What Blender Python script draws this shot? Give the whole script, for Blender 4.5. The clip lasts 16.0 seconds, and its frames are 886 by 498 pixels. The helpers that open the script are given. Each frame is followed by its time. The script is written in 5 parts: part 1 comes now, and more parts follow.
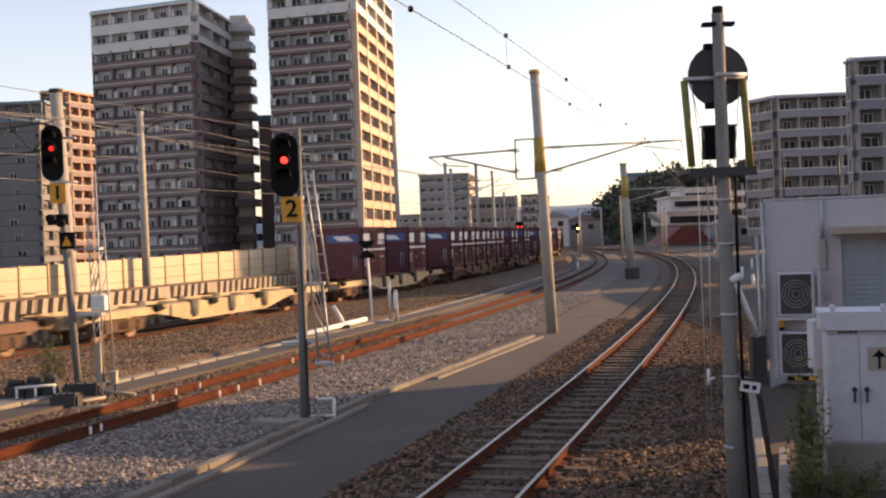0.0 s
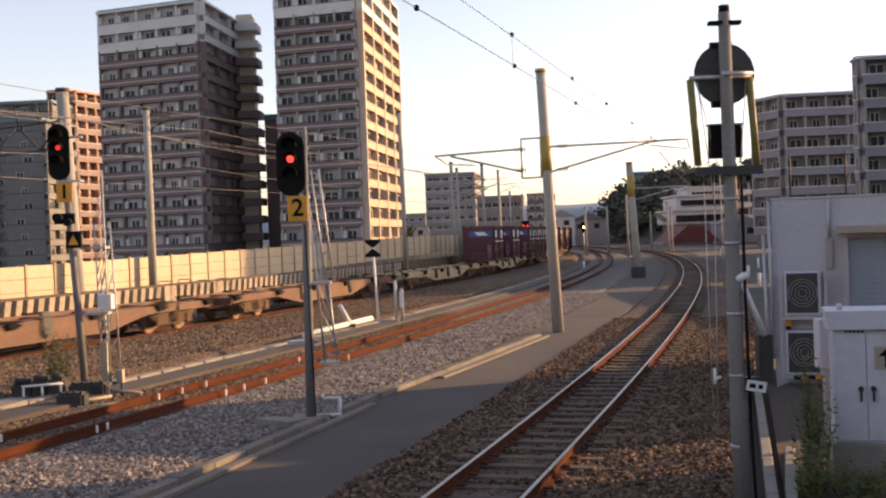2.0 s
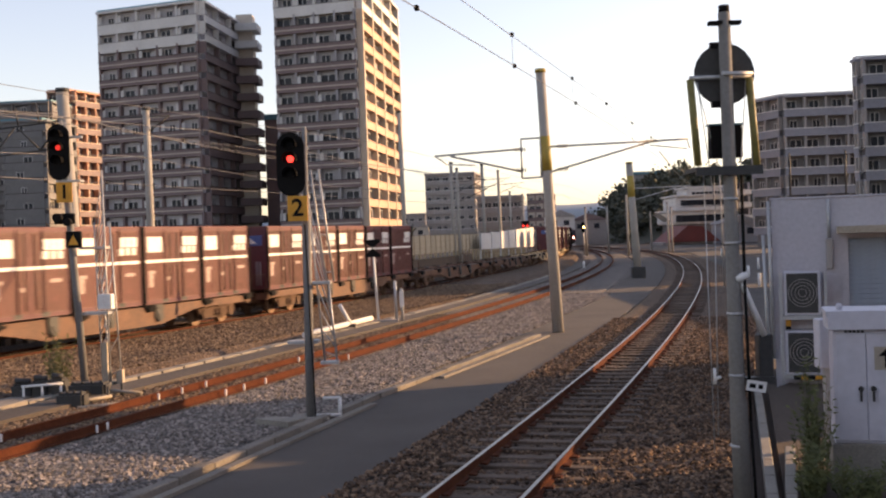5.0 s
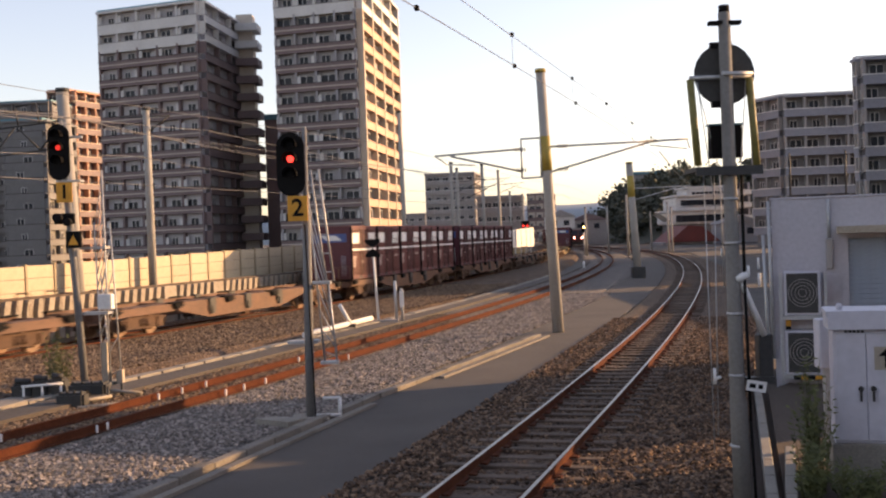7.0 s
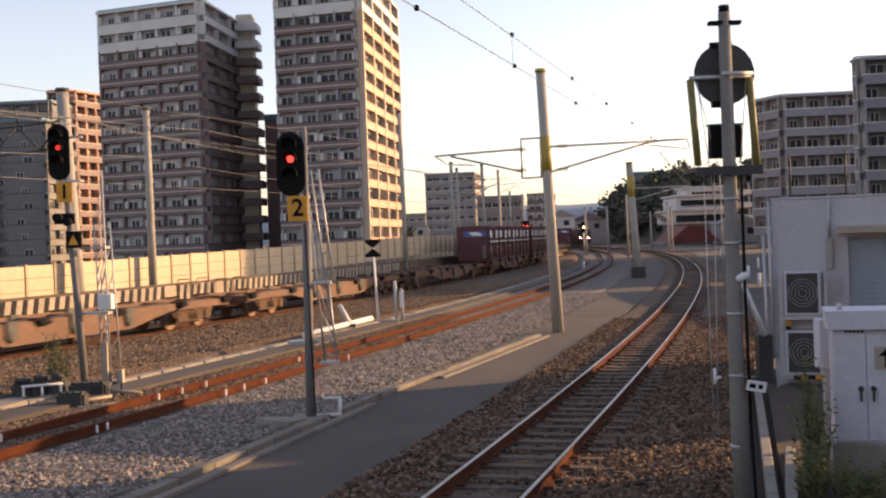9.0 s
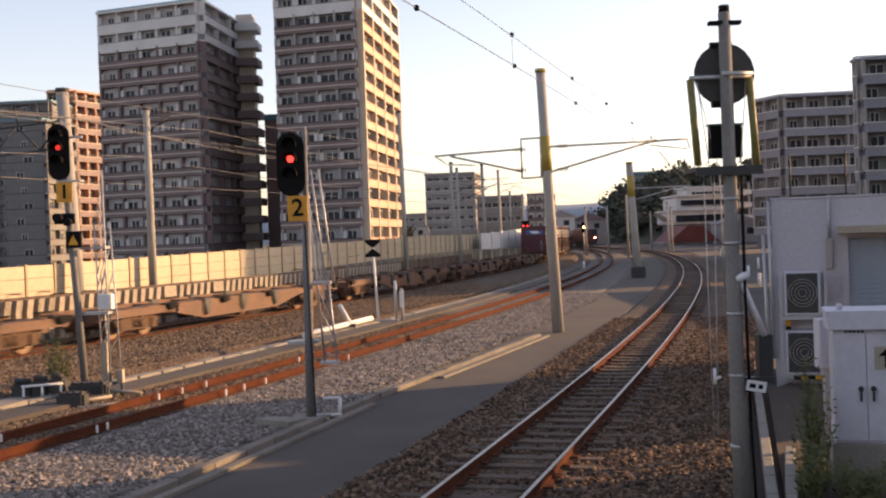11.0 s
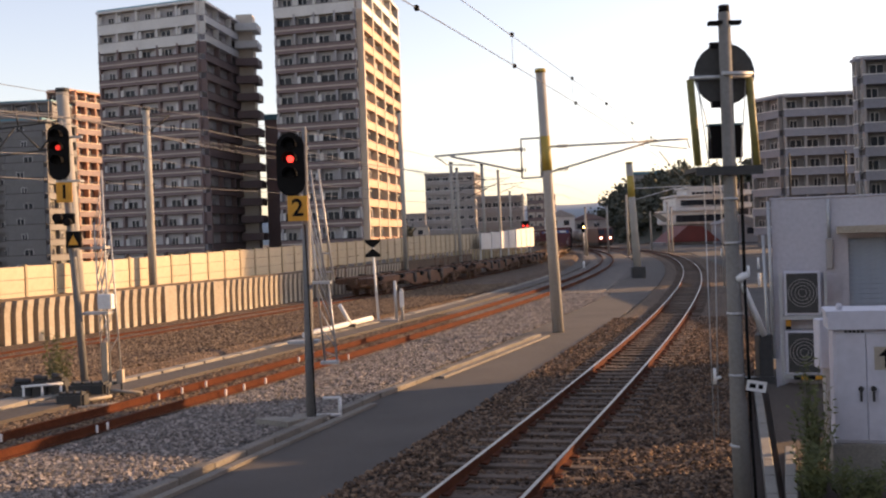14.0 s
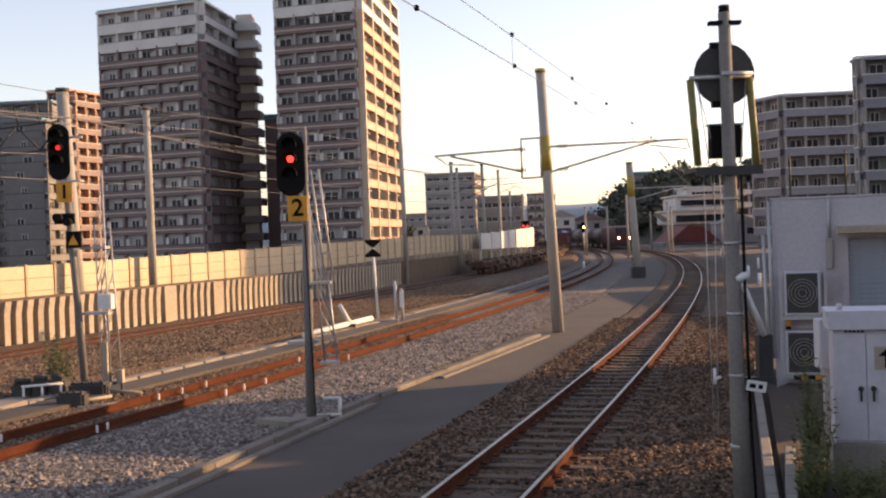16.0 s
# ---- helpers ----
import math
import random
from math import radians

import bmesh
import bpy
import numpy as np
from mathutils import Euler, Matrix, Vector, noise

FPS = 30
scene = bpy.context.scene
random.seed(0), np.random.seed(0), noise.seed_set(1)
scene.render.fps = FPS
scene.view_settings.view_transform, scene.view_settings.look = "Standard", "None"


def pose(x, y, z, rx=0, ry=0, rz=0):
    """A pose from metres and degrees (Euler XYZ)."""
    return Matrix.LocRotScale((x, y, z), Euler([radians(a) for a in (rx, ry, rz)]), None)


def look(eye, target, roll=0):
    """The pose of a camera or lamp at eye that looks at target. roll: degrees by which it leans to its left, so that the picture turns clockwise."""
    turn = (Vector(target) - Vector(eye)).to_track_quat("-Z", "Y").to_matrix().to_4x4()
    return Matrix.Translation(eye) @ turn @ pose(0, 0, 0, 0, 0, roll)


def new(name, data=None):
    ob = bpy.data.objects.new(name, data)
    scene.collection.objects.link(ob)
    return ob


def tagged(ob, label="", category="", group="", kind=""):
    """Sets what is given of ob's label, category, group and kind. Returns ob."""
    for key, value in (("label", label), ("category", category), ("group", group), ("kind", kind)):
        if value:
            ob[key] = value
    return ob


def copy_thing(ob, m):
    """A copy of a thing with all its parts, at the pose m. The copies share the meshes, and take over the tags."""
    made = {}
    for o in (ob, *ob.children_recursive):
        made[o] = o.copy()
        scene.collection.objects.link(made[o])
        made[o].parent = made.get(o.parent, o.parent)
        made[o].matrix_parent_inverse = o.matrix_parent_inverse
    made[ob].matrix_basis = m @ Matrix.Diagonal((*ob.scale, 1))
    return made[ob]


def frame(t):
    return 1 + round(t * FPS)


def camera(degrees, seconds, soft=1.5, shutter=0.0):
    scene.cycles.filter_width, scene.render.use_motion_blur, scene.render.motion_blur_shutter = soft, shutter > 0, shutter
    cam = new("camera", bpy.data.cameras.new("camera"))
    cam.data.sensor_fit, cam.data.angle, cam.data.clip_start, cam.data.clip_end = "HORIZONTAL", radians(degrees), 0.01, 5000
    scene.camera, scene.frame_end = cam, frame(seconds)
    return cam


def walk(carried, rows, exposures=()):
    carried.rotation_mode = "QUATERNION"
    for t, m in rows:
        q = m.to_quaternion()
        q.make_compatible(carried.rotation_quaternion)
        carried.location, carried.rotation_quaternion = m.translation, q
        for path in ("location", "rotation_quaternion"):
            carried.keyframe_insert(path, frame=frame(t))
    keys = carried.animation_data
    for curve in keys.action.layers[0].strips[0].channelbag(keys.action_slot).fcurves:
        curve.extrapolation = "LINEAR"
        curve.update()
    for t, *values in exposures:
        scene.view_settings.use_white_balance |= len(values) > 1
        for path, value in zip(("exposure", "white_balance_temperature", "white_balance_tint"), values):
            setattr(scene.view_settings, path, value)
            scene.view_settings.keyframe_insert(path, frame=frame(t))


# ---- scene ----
cam = camera(42.8, 16.0, soft=2.2, shutter=0.5)


def aim(yaw, lift=0.0):
    """The standing camera's pose, panned by a small angle."""
    a = math.radians(yaw)
    return look((0, 0, 3.0), (100 * math.sin(a), 100 * math.cos(a), 3.0 - 1.1 + lift), -2.0)


walk(cam, [(0.0, aim(0.30, 0.07)), (0.2, aim(0.225, 0.03)), (0.5, aim(0.10, 0.0)), (1.0, aim(0.04)), (1.5, aim(0.0)), (2.0, aim(0.0)), (16.0, aim(0.0))],
     exposures=[(0.0, 0.89, 6900, 27), (16.0, 0.89, 6900, 27)])

# ---- light: a low evening sun from the right ----
SUN_AZ, SUN_EL = math.radians(70), math.radians(13)
world = bpy.data.worlds.new("evening_sky")
scene.world = world
world.use_nodes = True
wn = world.node_tree
sky = wn.nodes.new("ShaderNodeTexSky")
sky.sky_type = "NISHITA"
sky.sun_disc = False
sky.sun_elevation, sky.sun_rotation = SUN_EL, SUN_AZ
sky.air_density, sky.dust_density, sky.ozone_density = 1.0, 0.8, 1.0
veil = wn.nodes.new("ShaderNodeHueSaturation")
veil.inputs["Saturation"].default_value = 0.8
wn.links.new(sky.outputs[0], veil.inputs["Color"])
wn.links.new(veil.outputs[0], wn.nodes["Background"].inputs[0])
wn.nodes["Background"].inputs[1].default_value = 0.15
sun = new("sun", bpy.data.lights.new("sun", "SUN"))
sun.data.energy, sun.data.angle, sun.data.color = 4.6, math.radians(0.6), (1.0, 0.67, 0.31)
sun_from = Vector((math.sin(SUN_AZ) * math.cos(SUN_EL), math.cos(SUN_AZ) * math.cos(SUN_EL), math.sin(SUN_EL)))
sun.matrix_world = look(sun_from * 300, (0, 0, 0))


# ---- materials ----
def mat(name, a, b=None, rough=0.7, metal=0.0, grain=30.0, stain=2.0, bump=0.1, emit=None, power=0.0, spread=0.5, tint=0.0, spec=0.5):
    """A surface of two colours a and b, mixed by fine grain and broad stains, with a relief; tint: lightness that differs from piece to piece."""
    m = bpy.data.materials.new(name)
    m.use_nodes = True
    nt = m.node_tree
    n, l = nt.nodes, nt.links
    p = n["Principled BSDF"]
    b = b or tuple(c * 0.7 for c in a)
    tc = n.new("ShaderNodeTexCoord")
    fine, broad = n.new("ShaderNodeTexNoise"), n.new("ShaderNodeTexNoise")
    fine.inputs["Scale"].default_value, broad.inputs["Scale"].default_value = grain, stain
    fine.inputs["Detail"].default_value, broad.inputs["Detail"].default_value = 3, 5
    for q in (fine, broad):
        l.new(tc.outputs["Object"], q.inputs["Vector"])
    s = n.new("ShaderNodeMath")
    s.operation = "MULTIPLY_ADD"
    s.inputs[1].default_value = 0.5
    half = n.new("ShaderNodeMath")
    half.operation = "MULTIPLY"
    half.inputs[1].default_value = 0.5
    l.new(fine.outputs[0], half.inputs[0])
    l.new(broad.outputs[0], s.inputs[0])
    l.new(half.outputs[0], s.inputs[2])
    r = n.new("ShaderNodeValToRGB")
    r.color_ramp.elements[0].position, r.color_ramp.elements[1].position = 0.5 - spread * 0.4, 0.5 + spread * 0.4
    r.color_ramp.elements[0].color, r.color_ramp.elements[1].color = (*b, 1), (*a, 1)
    l.new(s.outputs[0], r.inputs[0])
    out = r.outputs[0]
    if tint:
        oi, hv, mr = n.new("ShaderNodeObjectInfo"), n.new("ShaderNodeHueSaturation"), n.new("ShaderNodeMapRange")
        mr.inputs[3].default_value, mr.inputs[4].default_value = 1 - tint, 1 + tint
        l.new(oi.outputs["Random"], mr.inputs[0])
        l.new(mr.outputs[0], hv.inputs["Value"])
        l.new(out, hv.inputs["Color"])
        out = hv.outputs[0]
    l.new(out, p.inputs["Base Color"])
    p.inputs["Roughness"].default_value, p.inputs["Metallic"].default_value = rough, metal
    p.inputs["Specular IOR Level"].default_value = spec
    if bump:
        bp = n.new("ShaderNodeBump")
        bp.inputs["Strength"].default_value, bp.inputs["Distance"].default_value = bump, 0.05
        l.new(s.outputs[0], bp.inputs["Height"])
        l.new(bp.outputs[0], p.inputs["Normal"])
    if emit:
        p.inputs["Emission Color"].default_value = (*emit, 1)
        p.inputs["Emission Strength"].default_value = power
    return m


def stones_mat(name, cols, scale, bump):
    """Loose broken stone: cells of several colours."""
    m = mat(name, cols[0], cols[1], 0.95, bump=0)
    nt = m.node_tree
    n, l = nt.nodes, nt.links
    p = n["Principled BSDF"]
    tc = n.new("ShaderNodeTexCoord")
    vo, br = n.new("ShaderNodeTexVoronoi"), n.new("ShaderNodeTexNoise")
    vo.inputs["Scale"].default_value, br.inputs["Scale"].default_value = scale, 0.35
    br.inputs["Detail"].default_value = 6
    l.new(tc.outputs["Object"], vo.inputs["Vector"])
    l.new(tc.outputs["Object"], br.inputs["Vector"])
    ramp = n.new("ShaderNodeValToRGB")
    e = ramp.color_ramp.elements
    e[0].color, e[1].color = (*cols[0], 1), (*cols[2], 1)
    e.new(0.5).color = (*cols[1], 1)
    sep = n.new("ShaderNodeSeparateColor")
    l.new(vo.outputs["Color"], sep.inputs[0])
    l.new(sep.outputs[0], ramp.inputs[0])
    mx = n.new("ShaderNodeMix")
    mx.data_type, mx.blend_type = "RGBA", "MULTIPLY"
    mx.inputs[0].default_value = 0.6
    rr = n.new("ShaderNodeValToRGB")
    rr.color_ramp.elements[0].position, rr.color_ramp.elements[1].position = 0.3, 0.7
    rr.color_ramp.elements[0].color, rr.color_ramp.elements[1].color = (0.45, 0.4, 0.36, 1), (1, 1, 1, 1)
    l.new(br.outputs[0], rr.inputs[0])
    l.new(ramp.outputs[0], mx.inputs[6])
    l.new(rr.outputs[0], mx.inputs[7])
    l.new(mx.outputs[2], p.inputs["Base Color"])
    bp = n.new("ShaderNodeBump")
    bp.inputs["Strength"].default_value, bp.inputs["Distance"].default_value = bump, 0.06
    l.new(vo.outputs["Distance"], bp.inputs["Height"])
    bp.invert = True
    l.new(bp.outputs[0], p.inputs["Normal"])
    return m


def stone_piece_mat(name, cols):
    """Single broken stones, each of its own shade."""
    m = mat(name, cols[1], cols[0], 0.95, grain=25, stain=4, bump=0.2)
    nt = m.node_tree
    n, l = nt.nodes, nt.links
    geo, ramp = n.new("ShaderNodeNewGeometry"), n.new("ShaderNodeValToRGB")
    e = ramp.color_ramp.elements
    e[0].color, e[1].color = (*cols[0], 1), (*cols[2], 1)
    e.new(0.55).color = (*cols[1], 1)
    l.new(geo.outputs["Random Per Island"], ramp.inputs[0])
    l.new(ramp.outputs[0], n["Principled BSDF"].inputs["Base Color"])
    return m


M_BALLAST = stones_mat("ballast_brown", ((0.05, 0.03, 0.019), (0.12, 0.076, 0.048), (0.22, 0.15, 0.1)), 16, 0.9)
M_BALLAST_GREY = stones_mat("ballast_grey", ((0.06, 0.052, 0.046), (0.16, 0.14, 0.122), (0.3, 0.265, 0.235)), 16, 0.9)
M_STONE = stone_piece_mat("ballast_stone_brown", ((0.03, 0.017, 0.01), (0.115, 0.066, 0.039), (0.27, 0.17, 0.105)))
M_STONE_GREY = stone_piece_mat("ballast_stone_grey", ((0.07, 0.058, 0.05), (0.22, 0.185, 0.16), (0.4, 0.34, 0.295)))
M_STONE_TAN = stone_piece_mat("ballast_stone_tan", ((0.06, 0.038, 0.024), (0.16, 0.108, 0.07), (0.3, 0.21, 0.135)))
M_SOIL = mat("packed_soil", (0.095, 0.068, 0.048), (0.05, 0.036, 0.027), 0.95, grain=14, stain=0.25, bump=0.5)
M_ASPHALT = mat("worn_asphalt", (0.1, 0.081, 0.067), (0.045, 0.037, 0.031), 0.9, grain=40, stain=0.5, bump=0.25)
M_CONC = mat("weathered_concrete", (0.3, 0.27, 0.225), (0.16, 0.14, 0.115), 0.85, grain=30, stain=1.3, bump=0.15)
M_KERB = mat("grey_kerb_concrete", (0.21, 0.185, 0.155), (0.1, 0.088, 0.073), 0.9, grain=30, stain=1.3, bump=0.15, tint=0.15)
M_SIGPOST = mat("dull_grey_post_paint", (0.21, 0.205, 0.2), (0.13, 0.127, 0.125), 0.7, grain=20, stain=3, bump=0.03, spec=0.2)
M_RECESS = mat("grey_balcony_wall", (0.38, 0.36, 0.365), (0.26, 0.245, 0.25), 0.75, grain=2.5, stain=0.3, bump=0.02)
M_LILAC = mat("pale_lilac_balcony_wall", (0.5, 0.475, 0.49), (0.36, 0.34, 0.35), 0.75, grain=2.5, stain=0.3, bump=0.02)
M_PALEGREY = mat("pale_grey_gable", (0.2, 0.193, 0.19), (0.15, 0.145, 0.143), 0.75, grain=2.5, stain=0.3, bump=0.02)
M_BLUEGREY = mat("blue_grey_balcony_front", (0.25, 0.25, 0.285), (0.18, 0.18, 0.205), 0.7, grain=2.5, stain=0.3, bump=0.02)
M_CONC_WARM = mat("pale_concrete", (0.44, 0.38, 0.3), (0.26, 0.22, 0.17), 0.85, grain=30, stain=1.3, bump=0.15)
M_POLE = mat("grey_pole_concrete", (0.36, 0.335, 0.3), (0.25, 0.23, 0.205), 0.8, grain=25, stain=1.5, bump=0.08)
M_POLE_YELLOW = mat("yellow_band_paint", (0.42, 0.3, 0.05), (0.24, 0.18, 0.04), 0.6, grain=25, stain=3)
M_RUST = mat("rusty_rail", (0.12, 0.038, 0.018), (0.05, 0.017, 0.009), 0.9, grain=18, stain=2, bump=0.15, spec=0.1)
M_SHINE = mat("polished_rail_head", (0.36, 0.34, 0.32), (0.22, 0.2, 0.18), 0.38, 1.0, grain=20, stain=1, bump=0.03)
M_SLEEPER = mat("sleeper_wood", (0.14, 0.094, 0.064), (0.055, 0.037, 0.026), 0.9, grain=22, stain=2, bump=0.4, tint=0.3)
M_STEEL = mat("galvanised_steel", (0.5, 0.5, 0.5), (0.34, 0.34, 0.34), 0.5, 0.5, grain=20, stain=3, bump=0.03)
M_DARKSTEEL = mat("dark_steel", (0.06, 0.058, 0.055), (0.03, 0.03, 0.03), 0.6, 0.3, grain=20, stain=3, bump=0.05)
M_BLACK = mat("signal_black", (0.012, 0.011, 0.011), (0.007, 0.007, 0.007), 0.8, grain=20, stain=3, bump=0.03, spec=0.1)
M_WHITE = mat("white_paint", (0.78, 0.77, 0.75), (0.6, 0.58, 0.55), 0.55, grain=15, stain=2, bump=0.04)
M_GLOSSWHITE = mat("white_marking", (0.8, 0.8, 0.78), (0.62, 0.6, 0.58), 0.5, grain=12, stain=6, bump=0.0)
M_HUT = mat("pale_hut_wall", (0.48, 0.46, 0.5), (0.37, 0.355, 0.38), 0.75, grain=12, stain=0.9, bump=0.05)
M_CABINET = mat("grey_cabinet_paint", (0.57, 0.555, 0.605), (0.46, 0.445, 0.485), 0.5, grain=10, stain=1.4, bump=0.03)
M_SHUTTER = mat("blue_grey_shutter", (0.3, 0.35, 0.42), (0.22, 0.26, 0.32), 0.5, 0.2, grain=10, stain=1.5, bump=0.03)
M_YELLOW = mat("yellow_plate", (0.72, 0.33, 0.02), (0.52, 0.22, 0.015), 0.55, grain=15, stain=5, bump=0.02)
M_RED_LAMP = mat("red_lamp", (0.5, 0.02, 0.02), rough=0.4, emit=(1.0, 0.05, 0.03), power=1.7, bump=0)
M_RED_DIM = mat("dim_red_lamp", (0.4, 0.02, 0.02), rough=0.4, emit=(1.0, 0.04, 0.02), power=0.45, bump=0)
M_LENS = mat("dark_lens", (0.012, 0.012, 0.013), rough=0.6, bump=0, spec=0.1)
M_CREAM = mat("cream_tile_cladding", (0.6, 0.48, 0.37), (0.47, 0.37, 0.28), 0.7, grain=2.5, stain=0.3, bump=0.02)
M_RIM = mat("dark_brown_rim", (0.055, 0.036, 0.034), (0.035, 0.024, 0.022), 0.7, grain=2.5, stain=0.3, bump=0.02)
M_OLIVE = mat("olive_painted_tube", (0.22, 0.19, 0.05), (0.12, 0.1, 0.03), 0.6, grain=15, stain=3)
M_CONT = mat("dark_red_container", (0.145, 0.041, 0.033), (0.08, 0.022, 0.018), 0.6, grain=8, stain=1.6, bump=0.06, tint=0.2)
M_CONT_END = mat("maroon_container_end", (0.11, 0.022, 0.03), (0.07, 0.014, 0.02), 0.6, grain=8, stain=1.6, bump=0.06)
M_BLUE = mat("blue_marking", (0.05, 0.1, 0.3), (0.04, 0.07, 0.2), 0.5, grain=12, stain=5, bump=0)
M_WAGON = mat("faded_orange_brown_wagon", (0.16, 0.072, 0.036), (0.065, 0.031, 0.018), 0.7, grain=9, stain=1.2, bump=0.08)
M_BOGIE = mat("rusty_bogie", (0.125, 0.068, 0.038), (0.05, 0.028, 0.018), 0.9, grain=14, stain=3, bump=0.15)
M_WHEEL = mat("wheel_steel", (0.25, 0.15, 0.09), (0.12, 0.075, 0.05), 0.6, 0.3, grain=14, stain=3, bump=0.1)
M_BARRIER = mat("cream_barrier_panel", (0.5, 0.41, 0.285), (0.4, 0.32, 0.215), 0.7, grain=10, stain=0.8, bump=0.04, tint=0.07)
M_BARRIER_POST = mat("barrier_post", (0.36, 0.28, 0.17), (0.24, 0.18, 0.11), 0.7, grain=15, stain=2)
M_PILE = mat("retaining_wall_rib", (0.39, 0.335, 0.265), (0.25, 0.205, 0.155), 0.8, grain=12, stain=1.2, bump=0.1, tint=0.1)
# darker copy of the rib concrete: shade between ribs put into the colour
M_PILE_SHADE = mat("retaining_wall_gap_shade", (0.13, 0.09, 0.06), (0.07, 0.048, 0.034), 0.9, grain=12, stain=1.2, bump=0.1)
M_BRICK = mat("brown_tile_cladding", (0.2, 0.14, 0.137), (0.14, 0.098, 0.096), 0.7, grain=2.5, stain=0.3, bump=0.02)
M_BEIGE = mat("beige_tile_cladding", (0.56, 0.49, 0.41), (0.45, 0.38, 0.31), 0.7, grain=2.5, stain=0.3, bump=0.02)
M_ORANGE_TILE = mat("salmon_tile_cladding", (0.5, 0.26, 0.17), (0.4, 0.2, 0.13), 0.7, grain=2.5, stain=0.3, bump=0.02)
M_SALMON_SUNLIT = mat("pale_salmon_sunlit_tile", (0.56, 0.37, 0.26), (0.45, 0.29, 0.2), 0.7, grain=2.5, stain=0.3, bump=0.02)
M_TOWERWHITE = mat("off_white_render", (0.68, 0.66, 0.63), (0.54, 0.52, 0.5), 0.7, grain=2.5, stain=0.3, bump=0.02)
M_GREYWALL = mat("grey_facade", (0.34, 0.315, 0.3), (0.25, 0.23, 0.22), 0.75, grain=2.5, stain=0.3, bump=0.02)
M_GLASS = mat("window_glass", (0.03, 0.035, 0.045), (0.02, 0.022, 0.03), 0.3, 0.0, grain=2, stain=0.5, bump=0, spec=0.2)
M_LEAF = mat("hill_leaves", (0.085, 0.09, 0.062), (0.045, 0.05, 0.036), 0.8, grain=3, stain=0.4, bump=0.2)
M_WEED = mat("weed_leaves", (0.14, 0.145, 0.04), (0.05, 0.062, 0.018), 0.7, grain=8, stain=2, bump=0.1)
M_BARK = mat("bark", (0.12, 0.085, 0.06), (0.06, 0.04, 0.03), 0.9, grain=20, stain=2, bump=0.4)
M_FARHILL = mat("far_hill_haze", (0.32, 0.36, 0.4), (0.26, 0.3, 0.34), 0.95, grain=0.05, stain=0.01, bump=0)
M_REDROOF = mat("red_roof", (0.2, 0.04, 0.032), (0.12, 0.028, 0.022), 0.7, grain=6, stain=0.6, bump=0.05)
M_WAGON_PALE = mat("faded_cream_wagon", (0.5, 0.38, 0.22), (0.26, 0.18, 0.1), 0.7, grain=9, stain=1.2, bump=0.08)
M_POLE_DARK = mat("dark_grey_pole", (0.21, 0.195, 0.175), (0.13, 0.12, 0.105), 0.8, grain=25, stain=1.5, bump=0.08)
M_DARKGREY = mat("dark_grey_facade", (0.2, 0.19, 0.19), (0.14, 0.13, 0.13), 0.75, grain=2.5, stain=0.3, bump=0.02)
M_DATA = mat("worn_white_marking", (0.5, 0.4, 0.36), (0.26, 0.15, 0.13), 0.6, grain=14, stain=9, bump=0)
M_TEAL = mat("teal_roof_edge", (0.1, 0.25, 0.3), (0.07, 0.18, 0.22), 0.5, grain=6, stain=0.6, bump=0.0)
M_WIRE = mat("wire", (0.12, 0.12, 0.13), rough=0.5, metal=0.4, bump=0)


# ---- mesh helpers ----
def box(bm, x0, x1, y0, y1, z0, z1, m=0):
    v = [bm.verts.new(p) for p in ((x0, y0, z0), (x1, y0, z0), (x1, y1, z0), (x0, y1, z0), (x0, y0, z1), (x1, y0, z1), (x1, y1, z1), (x0, y1, z1))]
    for f in ((0, 3, 2, 1), (4, 5, 6, 7), (0, 1, 5, 4), (1, 2, 6, 5), (2, 3, 7, 6), (3, 0, 4, 7)):
        bm.faces.new([v[i] for i in f]).material_index = m


def tube(bm, a, b, r0, r1=None, n=10, m=0):
    """A tapered round bar from a to b."""
    a, b = Vector(a), Vector(b)
    r1 = r0 if r1 is None else r1
    w = (b - a).normalized()
    u = w.orthogonal().normalized()
    v = w.cross(u)
    rings = []
    for p, r in ((a, r0), (b, r1)):
        rings.append([bm.verts.new(p + r * (math.cos(2 * math.pi * i / n) * u + math.sin(2 * math.pi * i / n) * v)) for i in range(n)])
    for i in range(n):
        f = bm.faces.new((rings[0][i], rings[0][(i + 1) % n], rings[1][(i + 1) % n], rings[1][i]))
        f.smooth, f.material_index = True, m
    bm.faces.new(rings[0][::-1]).material_index = m
    bm.faces.new(rings[1]).material_index = m


def hose(bm, pts, radii, n=8, m=0):
    """One round bar through several points."""
    pts = [Vector(p) for p in pts]
    rings = []
    for i, p in enumerate(pts):
        w = (pts[min(i + 1, len(pts) - 1)] - pts[max(i - 1, 0)]).normalized()
        u = w.cross(Vector((0.13, 0.31, 0.94) if abs(w.z) < 0.8 else (0.1, 0.98, 0.1))).normalized()
        v = w.cross(u)
        r = radii[i] if isinstance(radii, (list, tuple)) else radii
        rings.append([bm.verts.new(p + r * (math.cos(2 * math.pi * k / n) * u + math.sin(2 * math.pi * k / n) * v)) for k in range(n)])
    for a, b in zip(rings, rings[1:]):
        for k in range(n):
            f = bm.faces.new((a[k], a[(k + 1) % n], b[(k + 1) % n], b[k]))
            f.smooth, f.material_index = True, m
    bm.faces.new(rings[0][::-1])
    bm.faces.new(rings[-1])


